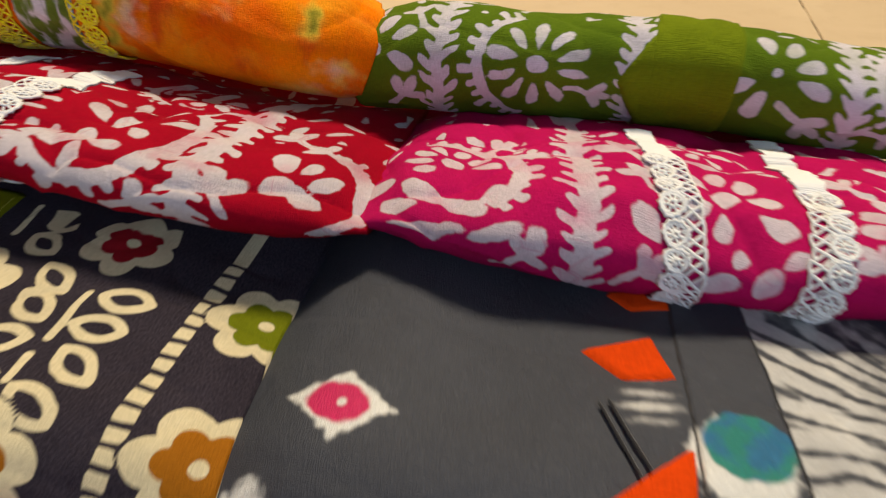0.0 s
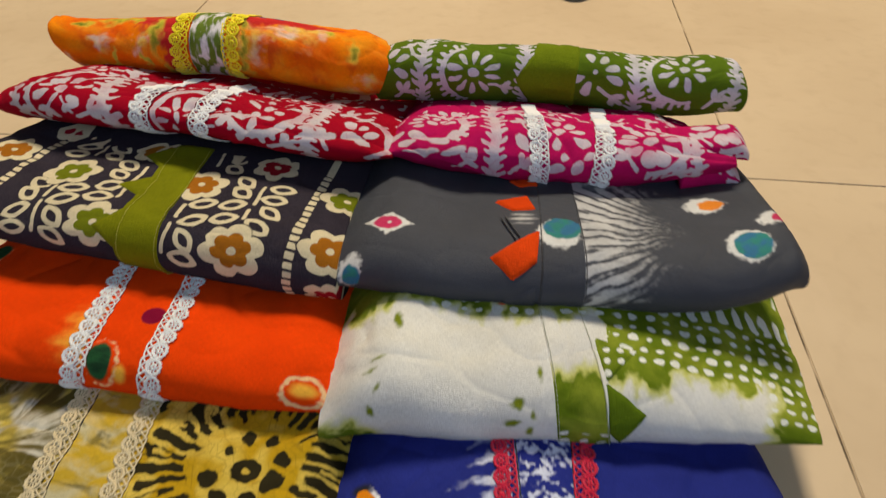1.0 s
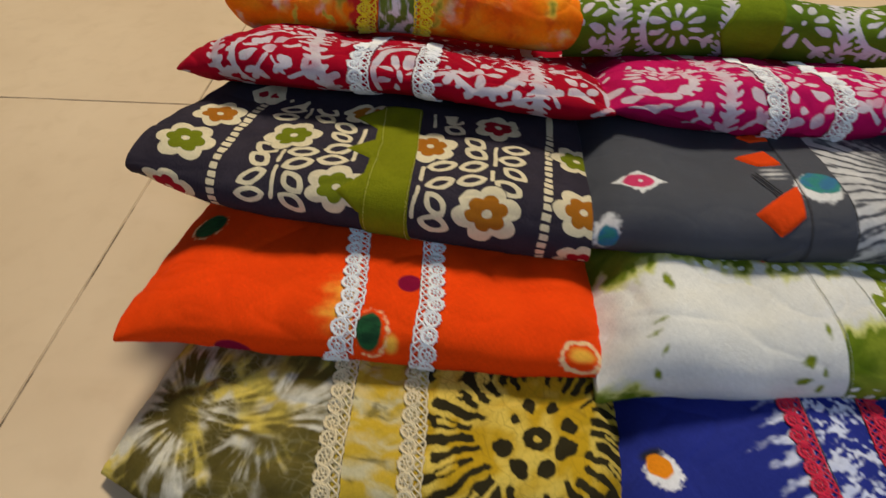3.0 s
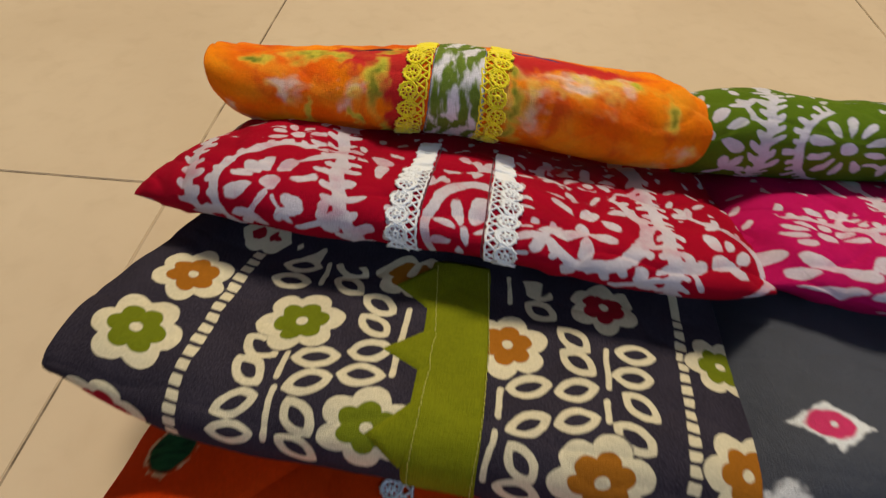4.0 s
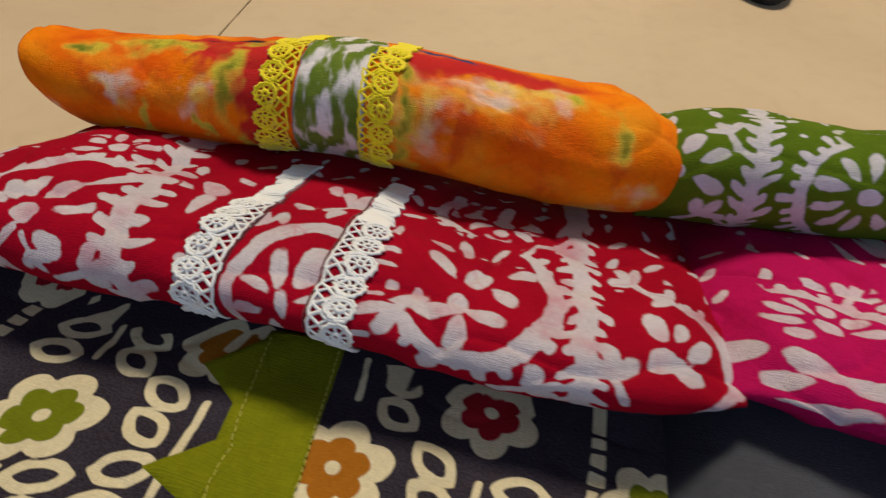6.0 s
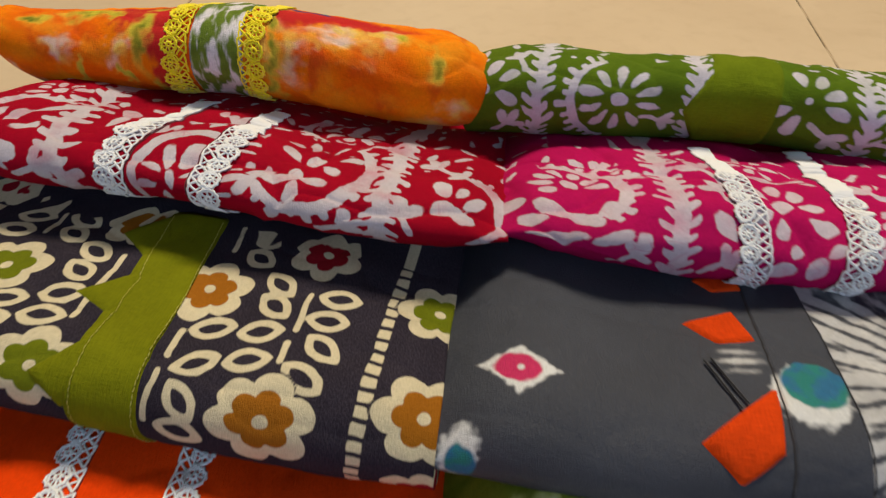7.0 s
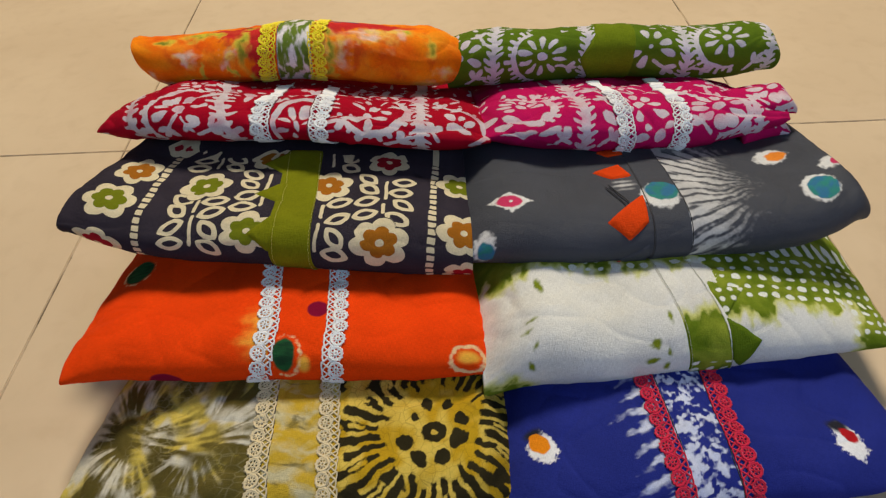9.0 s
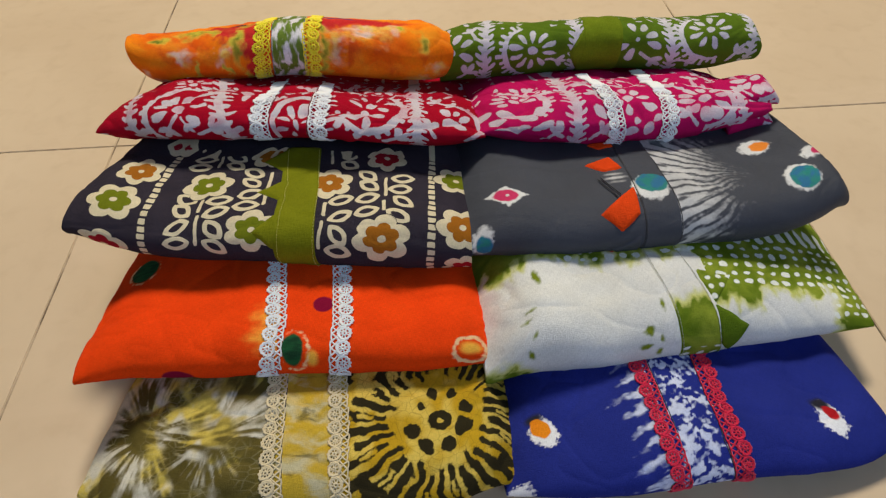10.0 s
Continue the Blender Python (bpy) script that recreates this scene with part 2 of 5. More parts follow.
FOLDS = {
    "olive": Fold(-0.306, -0.048, [(0, -0.030), (0.12, -0.047), (0.5, -0.057), (0.85, -0.057), (1, -0.045)], [(0, 0.001), (1, 0.001)],
                  [(0, 0.012), (0.05, 0.022), (0.2, 0.035), (0.5, 0.041), (0.85, 0.037), (0.96, 0.031), (1, 0.018)], nose=0.040, depth=0.18, rise=0.003, power=2.0,
                  seed=11, wrinkle=0.0018, skew=(0.04, 0)),
    "blue": Fold(-0.056, 0.187, [(0, -0.050), (0.1, -0.057), (0.5, -0.057), (0.9, -0.049), (1, -0.039)], [(0, 0.001), (1, 0.001)],
                 [(0, 0.012), (0.06, 0.023), (0.2, 0.033), (0.6, 0.036), (0.85, 0.030), (0.98, 0.023), (1, 0.016)], nose=0.040, depth=0.18, rise=0.002, power=2.0, seed=21, skew=(0, -0.045)),
    "orange": Fold(-0.302, -0.056, [(0, 0.014), (0.1, 0.014), (0.5, 0.014), (0.9, 0.013), (1, 0.018)], [(0, 0.051), (0.1, 0.046), (0.5, 0.040), (1, 0.036)],
                   [(0, 0.013), (0.05, 0.022), (0.3, 0.034), (0.8, 0.033), (0.95, 0.028), (1, 0.018)], nose=0.028, depth=0.19, rise=0.0, power=2.1, seed=31, wrinkle=0.0012, back_base=[(0, 0.034), (1, 0.020)],
                   skew=(0.018, 0)),
    "white": Fold(-0.062, 0.192, [(0, 0.008), (0.3, 0.010), (0.6, 0.016), (0.9, 0.024), (1, 0.030)], [(0, 0.020), (0.1, 0.021), (0.3, 0.023), (0.6, 0.027), (1, 0.034)],
                  [(0, 0.034), (0.06, 0.049), (0.3, 0.051), (0.7, 0.042), (0.93, 0.020), (1, 0.008)], nose=0.034, depth=0.19, rise=0.002, power=2.0, seed=41, skew=(0, 0.006), back_base=[(0, 0.012), (1, 0.020)]),
    "charcoal": Fold(-0.317, -0.064, [(0, 0.098), (0.1, 0.088), (0.5, 0.076), (0.9, 0.072), (1, 0.074)], [(0, 0.091), (0.2, 0.081), (0.6, 0.070), (1, 0.058)],
                     [(0, 0.024), (0.04, 0.028), (0.2, 0.034), (0.6, 0.040), (0.9, 0.042), (1, 0.036)], nose=0.026, depth=0.19, rise=0.001, power=2.0, seed=51, wrinkle=0.0010,
                     back_base=[(0, 0.064), (1, 0.046)], skew=(0.055, 0)),
    "gray": Fold(-0.070, 0.187, [(0, 0.080), (0.1, 0.075), (0.5, 0.074), (0.9, 0.082), (1, 0.094)], [(0, 0.066), (0.5, 0.066), (0.9, 0.071), (1, 0.076)],
                 [(0, 0.024), (0.06, 0.034), (0.3, 0.039), (0.7, 0.040), (0.93, 0.037), (0.98, 0.034), (1, 0.026)], nose=0.030, depth=0.19, rise=0.001, power=2.0, seed=61, wrinkle=0.0006,
                 back_base=[(0, 0.048), (0.7, 0.046), (1, 0.046)], skew=(0, -0.02)),
    "red": Fold(-0.312, -0.046, [(0, 0.180), (0.1, 0.166), (0.5, 0.152), (0.9, 0.150), (1, 0.162)], [(0, 0.113), (0.06, 0.110), (0.12, 0.112), (0.35, 0.115), (0.6, 0.115), (0.8, 0.110), (0.93, 0.103), (1, 0.103)],
                [(0, 0.014), (0.03, 0.024), (0.10, 0.034), (0.18, 0.037), (0.35, 0.034), (0.5, 0.0315), (0.7, 0.0285), (0.85, 0.028), (0.95, 0.022), (1, 0.012)], nose=0.034, depth=0.14, rise=0.0, power=1.9, seed=71, wrinkle=0.0018,
                back_base=[(0, 0.080), (1, 0.070)], thin=0.62, skew=(0.035, -0.006)),
    "pink": Fold(-0.052, 0.160, [(0, 0.166), (0.1, 0.158), (0.5, 0.152), (0.9, 0.160), (1, 0.170)], [(0, 0.102), (0.4, 0.095), (0.7, 0.097), (1, 0.104)],
                 [(0, 0.010), (0.06, 0.024), (0.2, 0.037), (0.6, 0.040), (0.9, 0.030), (1, 0.018)], nose=0.036, depth=0.14, rise=0.0, power=1.9, seed=81, wrinkle=0.0023,
                 back_base=[(0, 0.066), (1, 0.066)], thin=0.6, skew=(0, -0.03)),
    "top": Fold(-0.304, -0.057, [(0, 0.244), (0.04, 0.241), (0.15, 0.237), (0.5, 0.232), (0.9, 0.232), (1, 0.242)], [(0, 0.116), (0.08, 0.112), (0.5, 0.117), (0.85, 0.107), (0.95, 0.102), (1, 0.101)],
                [(0, 0.041), (0.04, 0.042), (0.2, 0.043), (0.5, 0.046), (0.85, 0.047), (0.95, 0.045), (1, 0.037)], nose=0.030, depth=0.08, rise=0.0, power=2.0, seed=91, wrinkle=0.0014,
                back_base=[(0, 0.086), (0.5, 0.098), (1, 0.09)], thin=0.85, skew=(0.004, -0.018), v_max=0.09, cut=(0.010, -0.012)),
    "green": Fold(-0.072, 0.180, [(0, 0.246), (0.1, 0.240), (0.5, 0.238), (0.9, 0.240), (1, 0.246)], [(0, 0.094), (0.12, 0.100), (0.5, 0.106), (0.85, 0.099), (1, 0.102)],
                  [(0, 0.042), (0.06, 0.048), (0.3, 0.046), (0.7, 0.046), (0.94, 0.043), (0.98, 0.039), (1, 0.030)], nose=0.032, depth=0.08, rise=0.0, power=2.0, seed=101, wrinkle=0.0014,
                  back_base=[(0, 0.08), (1, 0.08)], thin=0.8, skew=(0.012, 0.0), v_max=0.09),
}


# ---- printed and dyed patterns: signed fields in millimetres of cloth, positive inside ----
def dot(u, v, x, y, r):
    return r - np.hypot(u - x, v - y)


def oval(u, v, x, y, a, b, turn=0.0):
    c, s = math.cos(turn), math.sin(turn)
    p, q = (u - x) * c + (v - y) * s, (v - y) * c - (u - x) * s
    return (1 - np.hypot(p / a, q / b)) * min(a, b)


def lens(u, v, x, y, a, b, turn=0.0):
    """A pointed leaf, 2a long and 2b wide."""
    c, s = math.cos(turn), math.sin(turn)
    p, q = (u - x) * c + (v - y) * s, (v - y) * c - (u - x) * s
    r = (a * a + b * b) / (2 * b)
    return r - np.hypot(p, np.abs(q) + r - b)


def bar(u, v, x0, y0, x1, y1, w):
    dx, dy = x1 - x0, y1 - y0
    t = np.clip(((u - x0) * dx + (v - y0) * dy) / (dx * dx + dy * dy), 0, 1)
    return w - np.hypot(u - x0 - t * dx, v - y0 - t * dy)


def blossom(u, v, x, y, r, n=6, turn=0.0):
    f = dot(u, v, x, y, r * 0.60)
    for k in range(n):
        a = turn + k * math.tau / n
        f = np.maximum(f, dot(u, v, x + 0.62 * r * math.cos(a), y + 0.62 * r * math.sin(a), r * 0.365))
    return f


def far(u):
    return np.full(u.shape, -60.0)


def warp(u, v, amount, seed):
    return (u + amount * fog(u, v, 0.12, seed) + 0.4 * amount * fog(u, v, 0.4, seed + 1),
            v + amount * fog(u, v, 0.12, seed + 2) + 0.4 * amount * fog(u, v, 0.4, seed + 3))


def in_mm(fn):
    return lambda u, v: fn(u * 1000, v * 1000)


# the flowered print of the charcoal dress: u, v, outer radius, tint (0 green, 1 ochre, 2 red)
FLOWERS = [(25, 70.5, 17.6, 0), (26.5, 103, 16.5, 1), (26, 32, 17.0, 2), (78, 94, 17.2, 0), (117, 54, 17.5, 0), (111.5, 130, 16.0, 1), (158.5, 100, 17.0, 1),
           (197.5, 127.5, 16.4, 2), (196.5, 50.5, 18.6, 1), (248, 108.5, 16.6, 0), (248, 61, 18.0, 1), (249, 27, 16.0, 2), (39, 139, 13.4, 2), (78, 10, 14.5, 1), (158, 10, 14.5, 2)]
SQUASH = 0.92


def leaf_groups(u, v):
    """Stems with ringed leaves in pairs, standing in rows between the flowers."""
    f = far(u)
    for x0, y0, x1, y1 in ((74, 133, 76.5, 116), (117, 109, 120, 76), (81, 77.5, 82, 67), (83, 63, 84, 43), (154, 139, 156.5, 124), (197.6, 105, 198, 87), (197.3, 81, 198, 72),
                           (158.6, 80, 159.4, 69), (159, 62, 158, 44)):
        f = np.maximum(f, bar(u, v, x0, y0, x1, y1, 1.15))
    for x, y, turn in ((62, 138.5, 0.3), (63.5, 126, 0.15), (64, 115, 0.1), (85.5, 128.5, -0.35), (88, 118, -0.5), (104, 110, -0.4), (106, 98, -0.6), (109, 85.5, 0.3), (109.5, 74, 0.15),
                       (70, 79, -0.5), (71, 68, -0.7), (91.5, 78, 0.3), (93, 67, 0.5), (71.3, 55.3, 0.5), (71.8, 44, 0.1), (94, 53.5, -0.9), (95, 41, -0.6), (167.5, 133, -0.6),
                       (170, 121, -0.6), (184.5, 107.5, -0.7), (186.5, 96.5, -0.6), (168.7, 82.8, 0.2), (170, 67, 0.5), (209.5, 105, 0.0), (207.7, 93.5, 0.1), (186.5, 84, 0.3),
                       (187, 71, 0.3), (209.7, 80.5, -0.7), (206.7, 67, -0.6), (169.7, 52, -0.9), (169.5, 41, -0.2)):
        outer = lens(u, v, x, y, 8.8, 5.2, turn)
        f = np.maximum(f, np.minimum(outer, -lens(u, v, x, y, 5.2, 2.3, turn)))
    return f


def charcoal_cream(u, v):
    u, v = warp(u, v, 0.5, 301)
    f = leaf_groups(u, v)
    for x0, x1 in ((51, 42), (226.5, 231.5)):
        line = x0 + (x1 - x0) * np.clip((v - 35) / 96, -0.3, 1.2)
        gap = 2.0 - np.abs(v % 5.6 - 2.8)
        f = np.maximum(f, np.minimum(2.4 - np.abs(u - line), gap))
    for x, y, r, _ in FLOWERS:
        q = y + (v - y) / SQUASH
        f = np.maximum(np.minimum(f, -blossom(u, q, x, y, r + 1.0, 6, 0.3 * x)), blossom(u, q, x, y, r, 6, 0.3 * x))
    return f


def charcoal_tint(u, v):
    u, v = warp(u, v, 0.5, 301)
    f = far(u)
    for x, y, r, _ in FLOWERS:
        q = y + (v - y) / SQUASH
        f = np.maximum(f, blossom(u, q, x, y, r * 0.63, 6, 0.3 * x))
        f = np.minimum(f, -dot(u, q, x, y, r * 0.13))
    return f


def charcoal_which(u, v):
    best, w = far(u) - 1e3, np.zeros(u.shape)
    for x, y, r, k in FLOWERS:
        d = dot(u, v, x, y, r)
        w = np.where(d > best, k, w)
        best = np.maximum(best, d)
    return w


def vine(f, u, v, x0, y0, x1, y1, half, core, pitch, lean=0.3, edge=0.30):
    """A white stripe along a line, with blunt fingers on both sides that lean along it."""
    side = u - (x0 + (x1 - x0) * (v - y0) / (y1 - y0)) - 0.7 * np.sin(v * 0.3 + x0)
    out = np.abs(side)
    along = v - lean * out + np.where(side > 0, 0.15, 0.62) * pitch
    k = np.floor(along / pitch)
    reach = half * (0.88 + 0.16 * np.sin(k * 2.7 + np.where(side > 0, 1.0, 3.0)))
    r = pitch * edge
    finger = r * (1.1 - 0.3 * out / half) - np.hypot(np.maximum(out - reach + r, 0), along % pitch - pitch / 2)
    return np.maximum(f, np.maximum(finger, core - out))


def arch(f, u, v, x, y, rx, ry, a0, a1, band=2.0, tooth=4.5, pitch=5.0, lean=0.0):
    """A white band along an oval from angle a0 to a1, with a comb of blunt teeth on its outer side."""
    p, q = (u - x) / rx, (v - y) / ry
    m = (rx + ry) / 2
    d, a = (np.hypot(p, q) - 1) * m, (np.arctan2(q, p) - a0) % math.tau
    end = np.minimum(a, (a1 - a0) - a) * m
    swell = band * (0.7 + 0.45 * np.sin(math.pi * np.clip(a / (a1 - a0), 0, 1)))
    f = np.maximum(f, np.minimum(swell - np.abs(d), end))
    along = a * m + lean * d
    reach = tooth * (0.8 + 0.25 * np.sin(np.floor(along / pitch) * 2.3))
    r = pitch * 0.28
    comb = np.minimum(r - np.hypot(np.maximum(d - reach + r, 0), along % pitch - pitch / 2), np.minimum(d, end))
    return np.maximum(f, comb) if tooth else f


def petal(f, u, v, x, y, a, b, turn=0.0):
    """A drop-shaped petal, 2a long, fuller at its outer end."""
    c, s = math.cos(turn), math.sin(turn)
    p, q = (u - x) * c + (v - y) * s, (v - y) * c - (u - x) * s
    wide = b * (1 + 0.28 * np.clip(p / a, -1, 1))
    return np.maximum(f, (1 - np.hypot(p / a, q / wide)) * min(a, b))


def daisy(f, u, v, x, y, r, angles, squash=1.0, heart=0.25, fat=0.16):
    """A round heart and separate petals at the given angles in degrees."""
    q = y + (v - y) / squash
    f = np.maximum(f, oval(u, q, x, y, heart * r, heart * r * 0.92))
    for k, b in enumerate(angles):
        t = math.radians(b)
        f = petal(f, u, q, x + 0.70 * r * math.cos(t), y + 0.70 * r * math.sin(t), (0.30 + 0.03 * math.sin(k * 2.9)) * r, fat * r, t)
    return f


def sprig(f, u, v, x, y, size, turn):
    """A bud of three lobes on a stalk."""
    for b, n in ((-0.85, 0.85), (0.0, 1.0), (0.85, 0.85)):
        t = turn + b
        f = petal(f, u, v, x + 0.55 * size * math.cos(t), y + 0.55 * size * math.sin(t), 0.60 * size * n, 0.24 * size, t)
    return np.maximum(f, bar(u, v, x, y, x - size * math.cos(turn), y - size * math.sin(turn), 0.15 * size))


def scatter(f, u, v, pitch, seed, start):
    """Little loose leaves in the open ground further back on the cloth."""
    i, j = np.floor(u / pitch), np.floor(v / pitch)
    g = lattice(seed)
    a, b = i.astype(int) % 64, j.astype(int) % 64
    t = g[a, b] * math.tau
    p = u - (i + 0.5 + 0.35 * (g[b, a] - 0.5)) * pitch
    q = v - (j + 0.5 + 0.35 * (g[(a + 7) % 64, b] - 0.5)) * pitch
    c, s = np.cos(t), np.sin(t)
    leaf = (1 - np.hypot((p * c + q * s) / 4.4, (q * c - p * s) / 1.7)) * 1.7
    return np.maximum(f, np.minimum(np.minimum(leaf, v - start), -f - 1.3))


def red_white(u, v):
    u, v = warp(u - 1, v + 5.5 * np.clip((115 - v) / 55, 0, 1), 0.9, 311)
    f = far(u)
    # the folded corner and the first daisy in its toothed arch
    f = np.maximum(f, oval(u, v, 5, 43, 4, 2.6))
    f = vine(f, u, v, 13, 91, 33, 44, 7.5, 2.4, 8.0, 0.5)
    f = arch(f, u, v, 62, 67, 24, 33, 1.35, 4.25, 2.2, 5.5, 6.0)
    f = daisy(f, u, v, 61, 63, 19, (27, 78, 115, 140, 166, 212, 325), 0.95, 0.23)
    f = petal(f, u, v, 71, 90, 11, 3.2, 1.05)
    for x, y, size, turn in ((57, 49, 9, -2.0), (68, 52, 6, -0.9), (82, 49, 9, 0.5), (80, 76, 4, 2.4)):
        f = sprig(f, u, v, x, y, size, turn)
    f = daisy(f, u, v, 50, 108, 14, (0, 45, 90, 135, 180, 225, 270, 315), 0.9)
    f = vine(f, u, v, 70, 114, 95, 45, 9.6, 3.0, 8.4, 0.3, 0.27)
    f = petal(f, u, v, 93, 100, 7, 3.6, -0.6)
    f = petal(f, u, v, 97, 87, 8.5, 2.8, 1.75)
    # the half daisy between the laces
    f = arch(f, u, v, 140, 58, 28, 34, 2.2, 4.1, 1.8, 7.5, 6.2)
    f = arch(f, u, v, 142, 56, 17.5, 30, 1.2, 3.75, 2.6, 0)
    for x, y, a, b, t in ((135.5, 65, 8.5, 3.3, 1.85), (143, 69, 8.5, 4.2, 1.35), (131.5, 58, 5.0, 2.8, 2.6), (130.5, 49, 4.6, 2.6, 3.4), (140, 54, 5, 2.4, 1.8), (146.5, 58, 4.2, 2.4, 0.4), (138, 45, 4, 2.4, -1.7)):
        f = petal(f, u, v, x, y, 0.9 * a, 0.74 * b, t)
    f = sprig(f, u, v, 138, 106, 9, 1.2)
    for x, y, t in ((127, 98, 2.6), (147, 100, 0.5), (129, 114, 2.2), (138, 96, 1.6), (148, 113, 0.8), (126, 86, 2.2)):
        f = petal(f, u, v, x, y, 4.8, 2.2, t)
    # the tulip daisy
    f = np.maximum(f, dot(u, v, 163.6, 72, 1.4))
    for y in (50, 58, 66, 78, 85):
        f = np.maximum(f, bar(u, v, 157, y, 162, y + 1.0, 1.1))
    f = arch(f, u, v, 186, 82, 23, 31, -2.25, 1.0, 2.8, 6.5, 7.0)
    f = sprig(f, u, v, 168, 63, 10, -1.9)
    f = petal(f, u, v, 170, 68, 6, 2.4, 0.6)
    for x, y, a, b, t in ((175.5, 88, 7, 4.2, 2.3), (186.5, 84, 5.2, 5.0, 1.5), (180, 101, 6.5, 2.8, 1.9), (200, 92, 6.2, 3.6, 0.7), (195.5, 78, 6, 3.2, -0.6), (191, 103, 5, 2.4, 1.2),
                          (177, 66, 7.5, 4.0, 3.3), (191, 68, 7.5, 4.0, -0.2), (184, 60, 7, 4.0, -1.6), (183, 70, 5, 4, 1.6)):
        f = petal(f, u, v, x, y, 0.9 * a, 0.74 * b, t)
    f = arch(f, u, v, 188, 128, 22, 16, 1.7, 4.4, 1.8, 5.0, 4.4)
    f = daisy(f, u, v, 189, 128, 15, (0, 45, 90, 135, 180, 225, 270, 315), 0.85)
    # the second stripe and the bunch by the gathered end
    f = vine(f, u, v, 217, 134, 218, 46, 8.2, 3.0, 6.6, -0.55)
    for x, y, size, turn in ((203, 47, 9, 0.4), (226, 57, 10, 1.9), (209, 116, 7, 0.2), (236, 100, 9, 2.2), (247, 90, 8, 2.4)):
        f = sprig(f, u, v, x, y, size, turn)
    for x, y, a, b, t in ((238, 78, 5.5, 3.6, 2.0), (239.5, 66, 5.5, 4.2, 3.0), (247, 62, 6.5, 4.0, -0.9), (252, 70, 5, 3, 0.6), (246, 76, 4, 2.6, 1.0)):
        f = petal(f, u, v, x, y, a, b, t)
    f = arch(f, u, v, 244, 66, 19, 24, -1.3, 1.3, 2.6, 5.0, 5.0)
    return scatter(f, u, v, 15.0, 71, 96)


def pink_white(u, v):
    u, v = warp(u, v, 1.0, 321)
    f = far(u)
    f = daisy(f, u, v, 29, 82, 16, (5, 40, 75, 110, 145, 180, 215), 0.85)
    f = arch(f, u, v, 27, 78, 24, 22, -0.9, 1.9, 2.6, 6.5, 5.2)
    for x, y, a, b, t in ((22, 63, 9, 5.5, 2.9), (33, 60, 9, 5.0, -0.2), (42, 66, 6, 3.5, 0.8), (14, 56, 6, 4, 3.4), (24, 48, 13, 3.4, 0.1), (44, 50, 9, 3.6, 0.5), (54, 49, 6, 3.0, 1.4), (4, 66, 5, 8, 1.5)):
        f = petal(f, u, v, x, y, 0.92 * a, 0.78 * b, t)
    f = vine(f, u, v, 70, 126, 67.5, 45, 8.6, 2.9, 6.2, 0.55)
    for x, y, size, turn in ((50, 42, 8, 0.7), (85, 96, 10, 2.0), (86, 78, 8, 1.9), (84, 44, 9, 0.8), (44, 104, 9, 0.9), (54, 92, 7, 0.4)):
        f = sprig(f, u, v, x, y, size, turn)
    f = petal(f, u, v, 85, 60, 5.5, 3.6, 2.2)
    # the daisy between the laces
    f = daisy(f, u, v, 107.5, 72, 15, (10, 50, 90, 130, 170, 215, 262), 1.0, 0.25, 0.18)
    f = np.maximum(f, bar(u, v, 97, 91, 128, 102, 1.5))
    f = daisy(f, u, v, 110, 111, 13, (0, 50, 100, 150, 200, 250, 300), 0.9)
    for x, y, a, b, t in ((120, 64, 6, 4.4, -0.5), (104, 46, 7, 3.4, 0.3), (117, 47, 6, 4.4, 1.1), (124, 54, 4, 3, 0.5), (110, 54, 3.4, 2.6, 1.0)):
        f = petal(f, u, v, x, y, 0.92 * a, 0.78 * b, t)
    # the large daisy by the end
    f = arch(f, u, v, 162, 66, 20, 24, -1.9, 1.7, 2.4, 6.0, 5.6)
    f = daisy(f, u, v, 162, 67, 19.5, (4, 40, 76, 112, 148, 184, 220, 318), 0.95, 0.2)
    f = petal(f, u, v, 158, 53, 6, 4.6, -1.9)
    f = petal(f, u, v, 166, 53, 6, 4.6, -1.2)
    f = vine(f, u, v, 189, 96, 187, 44, 6.5, 2.4, 6.0, 0.5)
    for x, y, size, turn in ((146, 53, 8, 2.2), (150, 92, 9, 2.2), (176, 40, 8, 0.3), (203, 62, 8, 0.3), (172, 104, 9, 1.2)):
        f = sprig(f, u, v, x, y, size, turn)
    return scatter(f, u, v, 15.0, 72, 92)


def green_white(u, v):
    u, v = warp(u, v, 0.7, 331)
    f = far(u)
    for x0, x1 in ((34.5, 33), (102, 104), (176, 178), (243, 241)):
        f = vine(f, u, v, x0, 64, x1, 28, 7.4, 1.9, 6.4, 0.85, 0.33)
    f = arch(f, u, v, 69.5, 47, 21, 25, 1.9, 4.5, 1.8, 8.0, 4.6)
    f = daisy(f, u, v, 69.5, 47.5, 18.5, (-15, 20, 55, 90, 125, 160, 195, 230, 265, 300), 1.0, 0.2, 0.115)
    f = daisy(f, u, v, 10, 53, 17, (30, 75, 120, 330), 1.0, 0.16)
    f = daisy(f, u, v, 150, 51, 18, (-10, 28, 66, 110, 210, 250), 1.05, 0.1)
    f = arch(f, u, v, 208, 62, 23, 23, 2.0, 5.0, 1.8, 7.5, 4.6)
    f = daisy(f, u, v, 207.5, 64, 17, (0, 40, 80, 120, 160, 200, 240, 285, 325), 1.0, 0.2, 0.13)
    for x, y, size, turn in ((19, 33, 9, 0.9), (88, 36, 8, -0.2), (161, 36, 9, -0.5), (229, 40, 9, 0.9), (128, 30, 7, 0.2), (24, 70, 8, 2.0), (190, 36, 7, -0.3)):
        f = sprig(f, u, v, x, y, size, turn)
    return scatter(f, u, v, 13.0, 73, 72)


